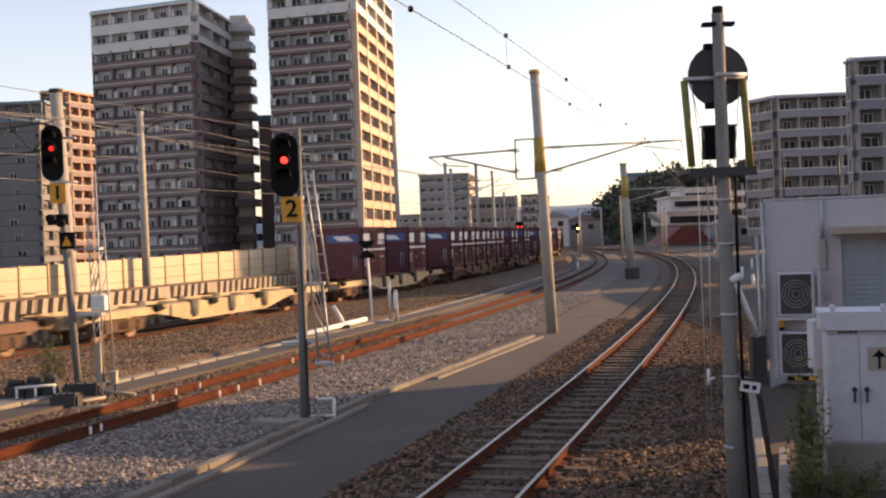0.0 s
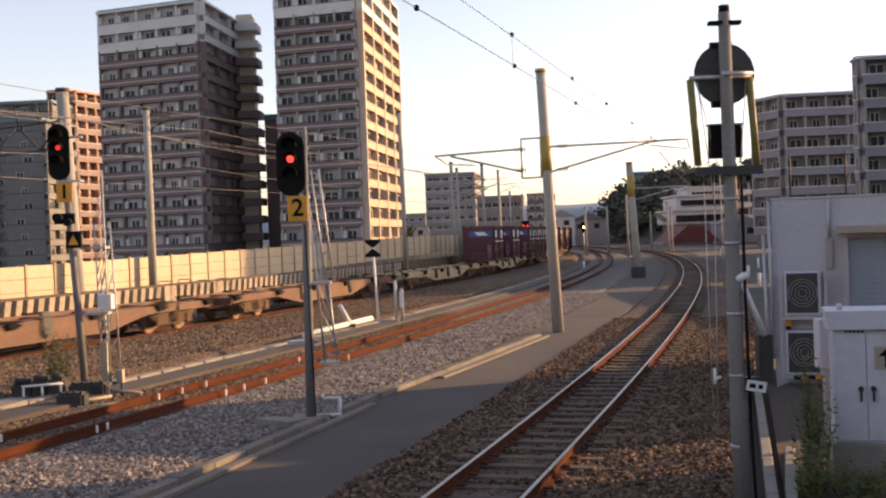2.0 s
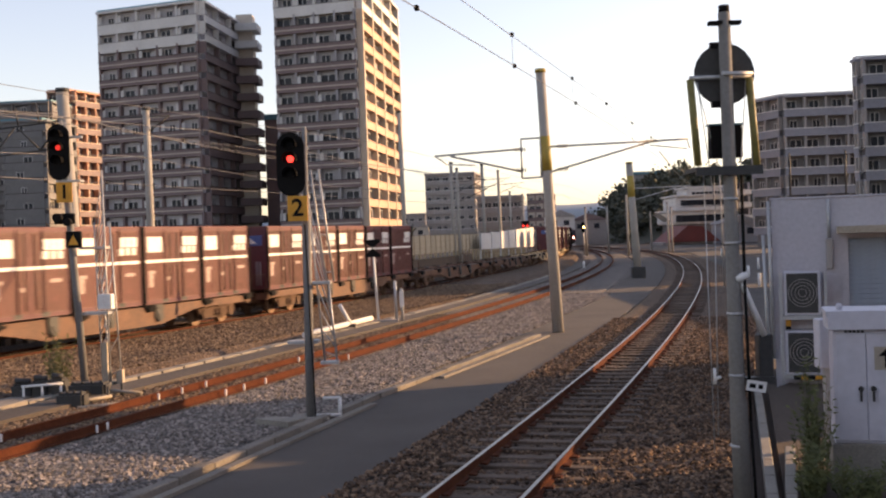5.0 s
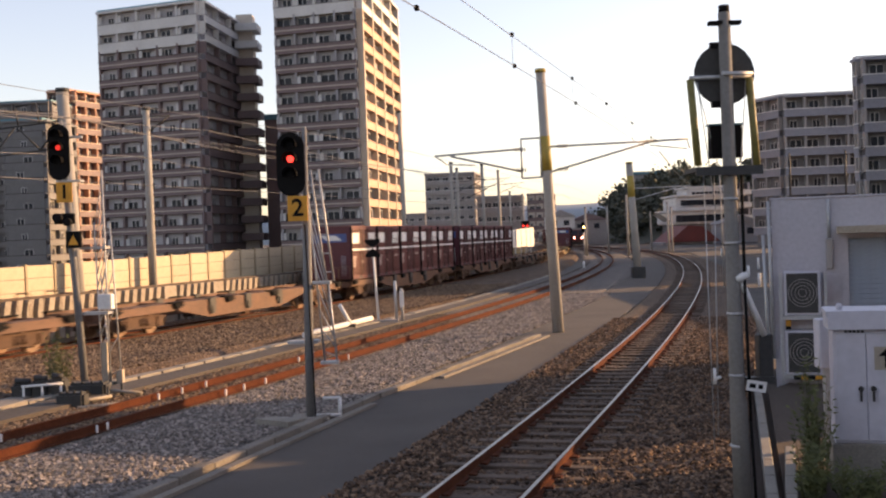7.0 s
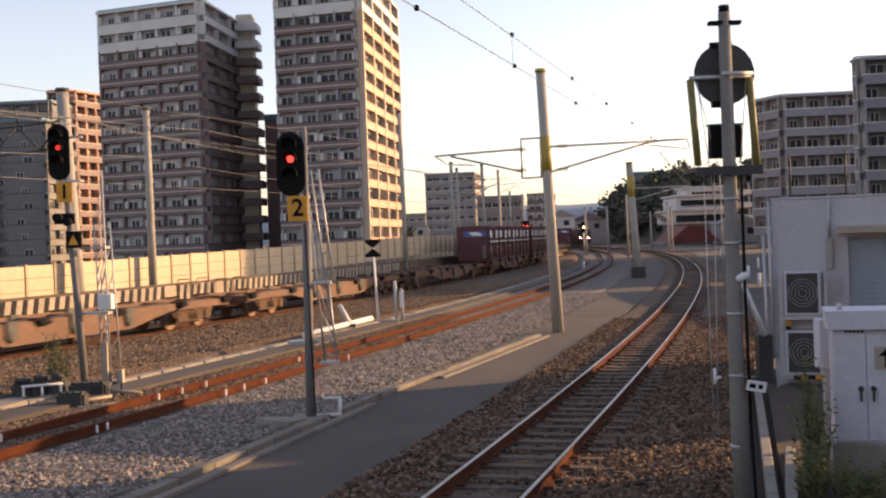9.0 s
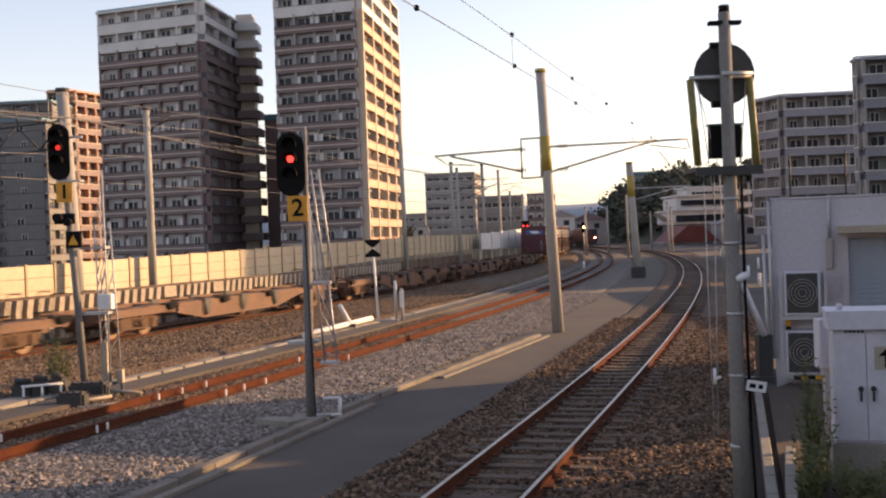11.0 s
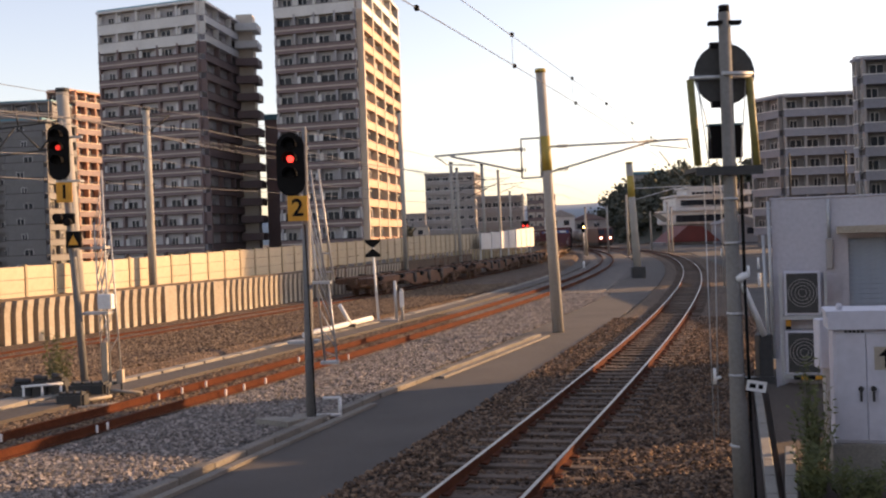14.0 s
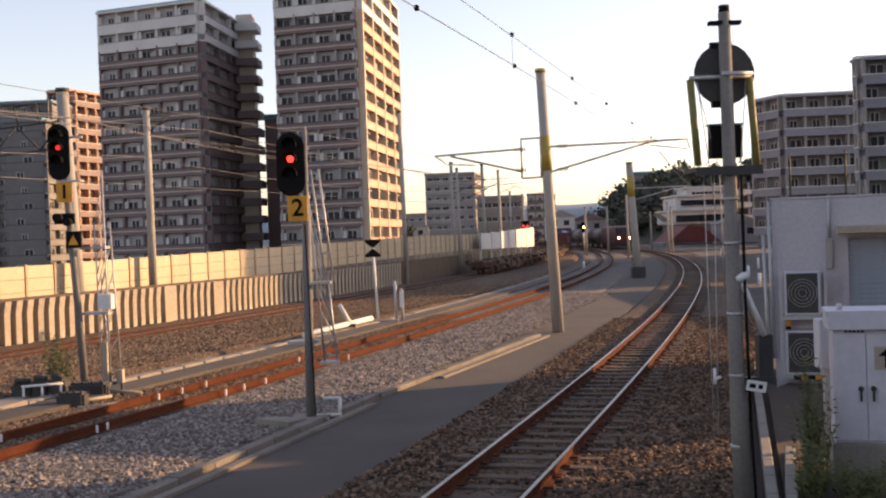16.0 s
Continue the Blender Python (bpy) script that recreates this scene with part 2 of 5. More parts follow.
def prism(bm, outline, y0, y1, m=0):
    """An outline in x, z pushed from y0 to y1."""
    a = [bm.verts.new((x, y0, z)) for x, z in outline]
    b = [bm.verts.new((x, y1, z)) for x, z in outline]
    k = len(outline)
    bm.faces.new(a).material_index = m
    bm.faces.new(b[::-1]).material_index = m
    for i in range(k):
        bm.faces.new((a[i], b[i], b[(i + 1) % k], a[(i + 1) % k])).material_index = m


def mesh_of(name, bm, *mats):
    bmesh.ops.recalc_face_normals(bm, faces=bm.faces)
    me = bpy.data.meshes.new(name)
    bm.to_mesh(me)
    bm.free()
    for q in mats:
        me.materials.append(q)
    return me


def bevel(bm, w, seg=1):
    bmesh.ops.remove_doubles(bm, verts=bm.verts, dist=1e-5)
    bmesh.ops.bevel(bm, geom=bm.edges[:], offset=w, segments=seg, affect="EDGES", clamp_overlap=True)


def part(name, bm, material, parent, label="", at=None):
    """One mesh object under a thing or a part."""
    me = bm if isinstance(bm, bpy.types.Mesh) else mesh_of(name, bm, *(material if isinstance(material, (list, tuple)) else (material,)))
    ob = new(name, me)
    ob.parent = parent
    if at is not None:
        ob.matrix_basis = at
    if label:
        ob["label"] = label
    return ob


def thing(name, label, category, group="", at=None, kind=""):
    ob = new(name)
    ob.empty_display_size = 0.3
    if at is not None:
        ob.matrix_basis = at
    return tagged(ob, label, category, group, kind)


def B():
    return bmesh.new()


# ---- lines of the tracks in plan: x as a cubic of y / 100 ----
NEAR = (-3.77, 31.68, -5.525, -0.971)
MID = (-13.554, 37.646, -10.733, 0.738)
FREIGHT = (-25.228, 40.29, -9.536, 0.498)


def line_x(c, y):
    u = y / 100
    return c[0] + c[1] * u + c[2] * u * u + c[3] * u ** 3


def line_slope(c, y):
    u = y / 100
    return (c[1] + 2 * c[2] * u + 3 * c[3] * u * u) / 100


class Line:
    """A track's centre line by its length, s = 0 at y = 0; straight before y = lo and after y = hi."""

    def __init__(self, c, lo, y0, y1, hi=1000, rise=0.0, high_to=80.0):
        self.rise, self.high_to = rise, high_to
        self.p, self.s = [], []
        s, last = 0.0, None
        y = y0
        while y <= y1:
            k = min(max(y, lo), hi)
            x = line_x(c, k) + line_slope(c, k) * (y - k)
            if last:
                s += math.hypot(x - last[0], y - last[1])
            self.p.append((x, y))
            self.s.append(s)
            last = (x, y)
            y += 0.5
        zero = np.interp(0, [q[1] for q in self.p], self.s)
        self.s = [q - zero for q in self.s]
        self.xs, self.ys = [q[0] for q in self.p], [q[1] for q in self.p]

    def z(self, s):
        """The track's rise over the common level."""
        k = min(max((self.high_to - s) / 40, 0), 1)
        return self.rise * k * k * (3 - 2 * k)

    def at(self, s):
        return float(np.interp(s, self.s, self.xs)), float(np.interp(s, self.s, self.ys))

    def s_of_y(self, y):
        return float(np.interp(y, self.ys, self.s))

    def heading(self, s):
        a, b = self.at(s - 1), self.at(s + 1)
        return math.atan2(b[1] - a[1], b[0] - a[0])

    def side(self, s, d):
        """The point d metres to the right of the line."""
        x, y = self.at(s)
        h = self.heading(s)
        return x + d * math.sin(h), y - d * math.cos(h)


L_NEAR = Line(NEAR, 0, -40, 420, 200)
L_MID = Line(MID, 0, -40, 300)
L_FRT = Line(FREIGHT, 25, -330, 440, rise=0.0)


def sweep(bm, line, s0, s1, step, profile, m=0, closed=True, lift=False):
    """A profile of (right, z) carried along a line."""
    n = max(1, int((s1 - s0) / step))
    rings = []
    for i in range(n + 1):
        s = s0 + (s1 - s0) * i / n
        up = line.z(s) if lift else 0.0
        rings.append([bm.verts.new((*line.side(s, d), z + up)) for d, z in profile])
    k = len(profile)
    for a, b in zip(rings, rings[1:]):
        for i in range(k if closed else k - 1):
            bm.faces.new((a[i], a[(i + 1) % k], b[(i + 1) % k], b[i])).material_index = m
    if closed:
        bm.faces.new(rings[0])
        bm.faces.new(rings[-1][::-1])


# ---- ground and track beds ----
def sheet(name, pts, z0, z1, material, label, category, kind="structure"):
    """A flat slab with an outline in plan."""
    bm = B()
    lo = [bm.verts.new((x, y, z0)) for x, y in pts]
    hi = [bm.verts.new((x, y, z1)) for x, y in pts]
    bm.faces.new(hi)
    bm.faces.new(lo[::-1])
    k = len(pts)
    for i in range(k):
        bm.faces.new((lo[i], lo[(i + 1) % k], hi[(i + 1) % k], hi[i]))
    ob = new(name, mesh_of(name, bm, material))
    return tagged(ob, label, category, kind=kind)


bm = B()
box(bm, -2500, 2500, -600, 3500, -1.5, -0.42)
tagged(new("ground", mesh_of("ground", bm, M_SOIL)), "brown packed soil of the railway land", "ground", kind="structure")


def bed(name, line, s0, s1, left, right, top, material, label, rough=0.05):
    """A ballast bed with sloped, uneven shoulders."""
    bm = B()
    n = int((s1 - s0) / 0.5)
    rows = []
    for i in range(n + 1):
        s = s0 + i * (s1 - s0) / n
        rt = right(s)
        cols = [left - 0.5, left, *[left + (rt - left) * i / 10 for i in range(1, 10)], rt, rt + 0.4]
        ring = []
        for j, d in enumerate(cols):
            x, y = line.side(s, d)
            edge = j in (0, len(cols) - 1)
            z = -0.46 if edge else top + line.z(s) + rough * noise.noise(Vector((x * 1.3, y * 1.3, 0)))
            ring.append(bm.verts.new((x, y, z)))
        rows.append(ring)
    for a, b in zip(rows, rows[1:]):
        for j in range(len(cols) - 1):
            bm.faces.new((a[j], a[j + 1], b[j + 1], b[j])).smooth = True
    return tagged(new(name, mesh_of(name, bm, material)), label, "ballast", kind="structure")


bed("ballast_bed_near", L_NEAR, -20, 250, -1.75, lambda s: 2.6, -0.17, M_BALLAST, "brown crushed-stone ballast around the sleepers")
bed("ballast_bed_middle", L_MID, -20, 205, -2.8, lambda s: 3.75 if s < 20 else max(2.4, 3.75 - 0.018 * (s - 20)), -0.185, M_BALLAST_GREY, "grey crushed-stone ballast beside a rusty track")
bed("ballast_bed_freight", L_FRT, -60, 430, -2.7, lambda s: min(6.3, max(1.6, 6.3 - 0.034 * (s - 32))), -0.06, M_BALLAST, "brown crushed-stone ballast of the freight line")

# asphalt path between the near and the middle track
bm = B()
sweep(bm, L_NEAR, -20, 150, 2.0, [(-4.3, -0.45), (-4.3, -0.2), (-1.9, -0.2), (-1.9, -0.45)])
tagged(new("asphalt_path", mesh_of("asphalt_path", bm, M_ASPHALT)), "dark worn asphalt path between two tracks", "path", kind="structure")


# ---- rails and sleepers ----
def track(name, line, s0, s1, label, head, sleepers=True, s2=0.0):
    t = thing(name, label, "railway track", kind="structure")
    web = [(-0.065, -0.16), (-0.065, -0.145), (-0.012, -0.13), (-0.012, -0.035), (-0.032, -0.03), (-0.032, -0.006), (0.032, -0.006), (0.032, -0.03), (0.012, -0.035), (0.012, -0.13), (0.065, -0.145), (0.065, -0.16)]
    for d in (-0.5655, 0.5655):
        bm = B()
        sweep(bm, line, s0, s1, 1.0, [(d + a, b) for a, b in web], lift=True)
        r = part("rail", bm, M_RUST, t)
        bm = B()
        sweep(bm, line, s0, s1, 1.0, [(d - 0.026, -0.0055), (d - 0.02, 0.0), (d + 0.02, 0.0), (d + 0.026, -0.0055)], lift=True)
        part("rail_head", bm, head, r)
    if sleepers:
        bm = B()
        box(bm, -1.05, 1.05, -0.1, 0.1, -0.3, -0.128)
        bevel(bm, 0.012)
        me = mesh_of("sleeper", bm, M_SLEEPER)
        bm = B()
        for d in (-0.5655, 0.5655):
            for e in (-0.1, 0.1):
                box(bm, d + e - 0.05, d + e + 0.05, -0.06, 0.06, -0.129, -0.104)
        plate = mesh_of("rail_clip", bm, M_RUST)
        s, i = s0, 0
        while s < s2:
            x, y = line.at(s)
            h = line.heading(s)
            sl = part("sleeper", me, None, t, at=pose(x + random.uniform(-0.03, 0.03), y, line.z(s) + random.uniform(-0.012, 0.008), 0, 0, math.degrees(h) - 90 + random.uniform(-1, 1)))
            if i < 110:
                part("rail_clip", plate, None, sl)
            s += 0.62
            i += 1
    return t


T_NEAR = track("railway_track_near", L_NEAR, -20, 250, "curved railway track with polished rail heads on wooden sleepers", M_SHINE, True, 150)
T_MID = track("railway_track_middle", L_MID, -20, 205, "curved railway track with rust-brown rails in ballast", M_RUST, False)
T_FRT = track("railway_track_freight", L_FRT, -60, 430, "freight railway track with rusty rails in brown ballast", M_RUST, True, 20)

# white clips on the rusty track
bm = B()
box(bm, -0.018, 0.018, -0.02, 0.02, -0.13, 0.0)
bevel(bm, 0.006)
wc = mesh_of("rail_clip", bm, M_WHITE)
for s, d in ((19.2, -0.45), (19.6, -0.45), (20.6, 0.7), (20.9, 0.7), (24.3, -0.45), (25.2, -0.45), (26.2, -0.45), (25.0, 0.7), (25.8, 0.7), (26.8, 0.7), (31.0, -0.45), (31.6, 0.7)):
    part("rail_clip", wc, None, T_MID, at=pose(*L_MID.side(s, d), 0, 0, 0, math.degrees(L_MID.heading(s))))

# ---- retaining wall along the freight line ----
WALL_D = -2.6


def wall_place(s, d=WALL_D):
    x, y = L_FRT.side(s, d)
    return pose(x, y, 0, 0, 0, math.degrees(L_FRT.heading(s)))


W = thing("wall_retaining", "ribbed concrete retaining wall along the freight track", "wall", kind="structure")
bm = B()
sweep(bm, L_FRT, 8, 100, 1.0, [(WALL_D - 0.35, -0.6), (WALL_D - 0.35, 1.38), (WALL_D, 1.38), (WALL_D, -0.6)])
part("back_panel", bm, M_PILE_SHADE, W, "recessed wall panels with the ribs' shade in their dark colour")
# capping takes the same shade colour, as dark as the gaps
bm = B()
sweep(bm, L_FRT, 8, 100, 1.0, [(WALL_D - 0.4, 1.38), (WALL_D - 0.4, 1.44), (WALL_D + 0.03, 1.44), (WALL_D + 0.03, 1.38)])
part("capping", bm, M_PILE_SHADE, W)
bm = B()
prism(bm, [(-0.14, -0.6), (0.14, -0.6), (0.14, 0.95), (0.25, 1.37), (-0.05, 1.37), (-0.14, 0.95)], -0.2, 0.0)
rib = mesh_of("rib", bm, M_PILE)
bm = B()
box(bm, -0.45, 0.45, -0.22, 0.0, -0.6, 1.375)
pier = mesh_of("pier", bm, M_PILE)
s = 9.0
k = 0
while s < 78:
    if 47.2 < s < 47.9 or 51.5 < s < 52.2:
        part("pier", pier, None, W, at=wall_place(s + 0.35))
        s += 1.2
        continue
    part("rib", rib, None, W, at=wall_place(s))
    s += 0.56

# upper cream sound barrier, on the terrace behind
S_BAR = thing("wall_sound_barrier", "cream panel sound barrier above the retaining wall", "sound barrier", kind="structure")
bm = B()
for z in (0.0, 0.46, 0.92):
    box(bm, -0.745, 0.745, -0.04, 0.04, z + 0.008, z + 0.452)
panel = mesh_of("panel", bm, M_BARRIER)
bm = B()
box(bm, -0.05, 0.05, -0.08, 0.08, -1.2, 1.42)
post = mesh_of("post", bm, M_BARRIER_POST)
s = 20.0
while s < 150:
    z = 1.07 + min(0.68, max(0, s - 38) * 0.0135)
    (x, y), (x2, y2) = L_FRT.side(s, -3.8), L_FRT.side(s + 0.8, -3.8)
    part("post", post, None, S_BAR, at=pose(x, y, z, 0, 0, math.degrees(L_FRT.heading(s))))
    part("panel", panel, None, S_BAR, at=pose(x2, y2, z, 0, 0, math.degrees(L_FRT.heading(s + 0.8))))
    s += 1.6

# terrace behind the wall
pts = [L_FRT.side(s, WALL_D - 0.34) for s in range(8, 101, 4)]
sheet("ground_terrace", pts + [(6, 140), (-90, 140), (-90, 10)], -0.4, 0.9, M_SOIL, "raised ground behind the retaining wall", "ground")


# ---- apartment towers ----
def window_mesh(w, h):
    bm = B()
    for x0, x1, z0, z1 in ((-w / 2, w / 2, 0, 0.07), (-w / 2, w / 2, h - 0.07, h), (-w / 2, -w / 2 + 0.06, 0, h), (w / 2 - 0.06, w / 2, 0, h), (-0.04, 0.04, 0, h)):
        box(bm, x0, x1, -0.07, 0.03, z0, z1)
    f = mesh_of("window", bm, M_TOWERWHITE)
    bm = B()
    box(bm, -w / 2, w / 2, 0.0, 0.02, 0, h)
    return f, mesh_of("pane", bm, M_GLASS)


def face(tower, a, b, z0, storey, count, bays, mats, white=2, depth=1.2, win=(1.6, 1.5), rail=1.15, stripe=True, proud=False, drop=0.0):
    """One side of a tower from a to b in plan (outside on the right hand of a to b): storeys of parapets, recesses, piers and windows.
    mats: parapet, pier, top storeys, rim."""
    h = math.atan2(b[1] - a[1], b[0] - a[0])
    w = math.hypot(b[0] - a[0], b[1] - a[1])
    at = pose(a[0], a[1], 0, 0, 0, math.degrees(h))
    kinds = [window_mesh(*win), window_mesh(win[0] * 0.75, win[1]), window_mesh(win[0] * 1.2, win[1])]
    bm = B()
    box(bm, -0.45, 0.45, -depth * 0.75, -depth * 0.75 + 0.06, 0.0, storey - 1.75)
    screen = mesh_of("partition", bm, M_TOWERWHITE)
    made = {}
    bw = w / bays
    for i in range(count):
        top = i >= count - white
        if top not in made:
            bm = B()
            box(bm, 0, w, -depth, 0.0, 0, 0.2, 0)
            box(bm, 0, w, -depth, -depth + 0.14, 0.2, rail, 0)
            if drop and i:
                box(bm, 0.01, w - 0.01, -depth + 0.03, -depth + 0.2, -drop, -0.001, 0)
            bal = mesh_of("balcony", bm, mats[2] if top else mats[0])
            bm = B()
            box(bm, -0.03, w + 0.03, -depth - 0.05, -depth + 0.16, rail, rail + 0.12)
            rim = mesh_of("coping", bm, M_GREYWALL if top else mats[3])
            bm = B()
            box(bm, -0.02, w + 0.02, -depth - 0.03, -depth + 0.02, 0.5, 0.66)
            line = mesh_of("tile_line", bm, M_TOWERWHITE if top else M_BEIGE)
            bm = B()
            box(bm, -0.17, 0.17, -depth - 0.1 if proud else -depth + 0.02, -0.002, 0.004 if proud else rail, storey - 0.004)
            if proud:
                bmesh.ops.scale(bm, vec=(2.0, 1, 1), verts=bm.verts)
            pier_me = mesh_of("pier", bm, mats[2] if top else mats[1])
            made[top] = (bal, rim, line, pier_me)
        bal, rim, line, pier_me = made[top]
        o = part("balcony", bal, None, tower, at=at @ pose(0, 0, z0 + i * storey))
        part("coping", rim, None, o)
        if stripe:
            part("tile_line", line, None, o)
        for j in range(bays + 1):
            part("pier", pier_me, None, o, at=pose(min(max(j * bw, 0.17), w - 0.17), 0, 0))
        for j in range(bays):
            off = ((i * 37 + j * 53) % 10 - 5) * 0.03 * bw
            wf, wp = kinds[(i * 5 + j * 3) % 3]
            o = part("window", wf, None, tower, at=at @ pose((j + 0.5) * bw + off, -0.03, z0 + i * storey + 0.95))
            part("pane", wp, None, o)
            if drop and (i * 7 + j * 4) % 3 != 1:
                part("partition", screen, None, tower, at=at @ pose((j + 0.5 - 0.42 * (-1) ** (i * j)) * bw, 0, z0 + i * storey + 1.15))
    bm = B()
    box(bm, -0.05, w + 0.05, -depth - 0.25, 0.1, 0, 0.35)
    part("eave", bm, mats[2], tower, at=at @ pose(0, 0, z0 + count * storey))


def tower(name, label, left, corner, right, z0, storey, count, front, side, body, bays=(3, 4), white=2, group="towers", depth=(0.8, 0.9), roof=None, win=((1.5, 1.4), (1.5, 1.6)), stripe=True, proud=False, drop=0.0):
    t = thing(name, label, "apartment building", group)
    back = (left[0] + right[0] - corner[0], left[1] + right[1] - corner[1])
    bm = B()
    top = z0 + count * storey
    lo = [bm.verts.new((*p, -1)) for p in (left, corner, right, back)]
    hi = [bm.verts.new((*p, top)) for p in (left, corner, right, back)]
    for i in range(4):
        bm.faces.new((lo[i], lo[(i + 1) % 4], hi[(i + 1) % 4], hi[i]))
    bm.faces.new(hi)
    part("wall", bm, body, t)
    bm = B()
    c = [Vector((sum(p[0] for p in (left, corner, right, back)) / 4, sum(p[1] for p in (left, corner, right, back)) / 4))]
    ring = [c[0] + (Vector(p) - c[0]) * 1.04 for p in (left, corner, right, back)]
    a = [bm.verts.new((*p, top + 0.36)) for p in ring]
    b = [bm.verts.new((*p, top + 0.75)) for p in ring]
    bm.faces.new(b)
    bm.faces.new(a[::-1])
    for i in range(4):
        bm.faces.new((a[i], a[(i + 1) % 4], b[(i + 1) % 4], b[i]))
    part("roof", bm, roof or M_TEAL, t)
    face(t, left, corner, z0, storey, count, bays[0], front, white, depth[0], win[0], stripe=stripe, drop=drop)
    face(t, corner, right, z0, storey, count, bays[1], side, white, depth[1], win[1], stripe=False, proud=proud)
    return t


TA = tower("apartment_tower", "brown tiled fifteen-storey apartment tower with white top floors", (-54.7, 185.1), (-37.0, 178.0), (-34.6, 198.0), -4.0, 3.0, 15,
           (M_BRICK, M_BRICK, M_TOWERWHITE, M_RIM), (M_BRICK, M_BRICK, M_TOWERWHITE, M_RIM), M_LILAC, (5, 3), drop=0.42)
# side in salmon and cream, paler than the front: sunlight put into the tiles
TB = tower("apartment_tower", "brown tiled apartment tower, low sun painted into its pale salmon side", (-24.7, 176.0), (-11.9, 172.0), (-7.6, 204.8), -4.0, 3.0, 16,
           # the side's wide dark panes stand in for loggias deep in shade
           (M_BRICK, M_RECESS, M_TOWERWHITE, M_RIM), (M_SALMON_SUNLIT, M_CREAM, M_TOWERWHITE, M_ORANGE_TILE), M_RECESS, (4, 4), depth=(0.8, 0.9), win=((2.0, 1.5), (6.6, 1.75)), stripe=True, proud=True, drop=0.42)


# ---- container train ----
def wagon_kind(paint, label):
    """A flat container wagon 20.4 m long, its rear coupler at x = 0, running towards +x."""
    t = thing("container_wagon", label, "freight wagon", "wagons of the container train")
    L = 20.4
    for y in (-1.12, 1.12):
        bm = B()
        o = [(0.75, 0.98), (0.75, 0.72), (4.9, 0.72), (7.2, 0.33), (13.2, 0.33), (15.5, 0.72), (19.65, 0.72), (19.65, 0.98)]
        prism(bm, o, y - 0.05, y + 0.05)
        s = part("side_sill", bm, paint, t)
        for x in (7.35, 10.2, 13.0):
            bm = B()
            box(bm, x - 0.22, x + 0.22, y - 0.13, y + 0.13, 0.55, 1.03)
            box(bm, x - 0.12, x + 0.12, y - 0.17, y + 0.17, 0.45, 0.75)
            part("bracket", bm, M_DARKSTEEL, s)
        for x in (11.0, 11.35, 11.7, 12.05):
            bm = B()
            tube(bm, (x, y * 0.98, 0.16), (x, y * 0.98, 0.34), 0.022, n=6)
            part("peg", bm, M_CONC_WARM, s)
        bm = B()
        tube(bm, (8.6, y * 0.6, 0.42), (10.2, y * 0.6, 0.42), 0.2, n=14)
        box(bm, 10.4, 10.8, y * 0.75 - 0.12, y * 0.75 + 0.12, 0.2, 0.5)
        part("air_tank", bm, M_BOGIE, s)
        # twist locks, oversized and black to take in the shadows at the sill top
        for x in (1.1, 4.9, 8.7, 12.5, 16.2, 19.3):
            bm = B()
            box(bm, x - 0.42, x + 0.42, y - 0.11, y + 0.11, 0.981, 1.03)
            box(bm, x - 0.2, x + 0.16, y * 1.09 - 0.06, y * 1.09 + 0.06, 0.8, 1.0)
            tube(bm, (x - 0.3, y * 1.1, 0.93), (x + 0.36, y * 1.1, 0.9), 0.05, n=8)
            part("twist_lock_and_shadow", bm, M_BLACK, s)
    bm = B()
    for x in (0.75, 3.2, 6.0, 8.6, 10.2, 11.8, 14.4, 17.2, 19.45):
        box(bm, x, x + 0.2, -1.065, 1.065, 0.66, 0.93)
    box(bm, 0.6, 19.8, -0.3, 0.3, 0.5, 0.92)
    part("underframe", bm, paint, t)
    for x in (0.0, L):
        bm = B()
        e = 1 if x == 0 else -1
        box(bm, min(x + 0.02 * e, x + 0.8 * e), max(x + 0.02 * e, x + 0.8 * e), -0.14, 0.14, 0.72, 0.95)
        box(bm, min(x + 0.03 * e, x + 0.25 * e), max(x + 0.03 * e, x + 0.25 * e), -0.24, 0.24, 0.66, 1.0)
        part("coupler", bm, M_BOGIE, t)
        xx = x + 0.72 * e
        for y in (-1, 1):
            bm = B()
            hose(bm, [(xx, y * 1.1, 0.7), (xx, y * 1.1, 1.6), (xx, y * 1.05, 1.68), (xx, y * 0.6, 1.68), (xx, y * 0.55, 1.6), (xx, y * 0.55, 0.7)], 0.022, 6)
            part("handrail", bm, M_WAGON, t)
    for x in (3.1, 17.3):
        bm = B()
        for y in (-0.92, 0.92):
            o = [(x - 1.35, 0.6), (x - 1.2, 0.42), (x - 0.45, 0.26), (x + 0.45, 0.26), (x + 1.2, 0.42), (x + 1.35, 0.6), (x + 0.5, 0.72), (x - 0.5, 0.72)]
            prism(bm, o, y - 0.07, y + 0.07)
            for e in (-0.95, 0.95):
                box(bm, x + e - 0.18, x + e + 0.18, y - 0.13, y + 0.13, 0.27, 0.6)
            for e in (-0.2, 0.0, 0.2):
                tube(bm, (x + e, y * 1.06, 0.33), (x + e, y * 1.06, 0.6), 0.075, n=8)
        box(bm, x - 0.2, x + 0.2, -0.85, 0.85, 0.35, 0.65)
        g = part("bogie", bm, M_BOGIE, t)
        for e in (-0.95, 0.95):
            bm = B()
            for y in (-0.56, 0.56):
                tube(bm, (x + e, y - 0.06, 0.41), (x + e, y + 0.06, 0.41), 0.405, n=24)
                o = 1 if y > 0 else -1
                tube(bm, (x + e, y - 0.075 * o, 0.41), (x + e, y - 0.05 * o, 0.41), 0.43, n=24)
                tube(bm, (x + e, y + 0.05 * o, 0.41), (x + e, y + 0.08 * o, 0.41), 0.31, 0.16, n=20)
            tube(bm, (x + e, -0.8, 0.41), (x + e, 0.8, 0.41), 0.075, n=10)
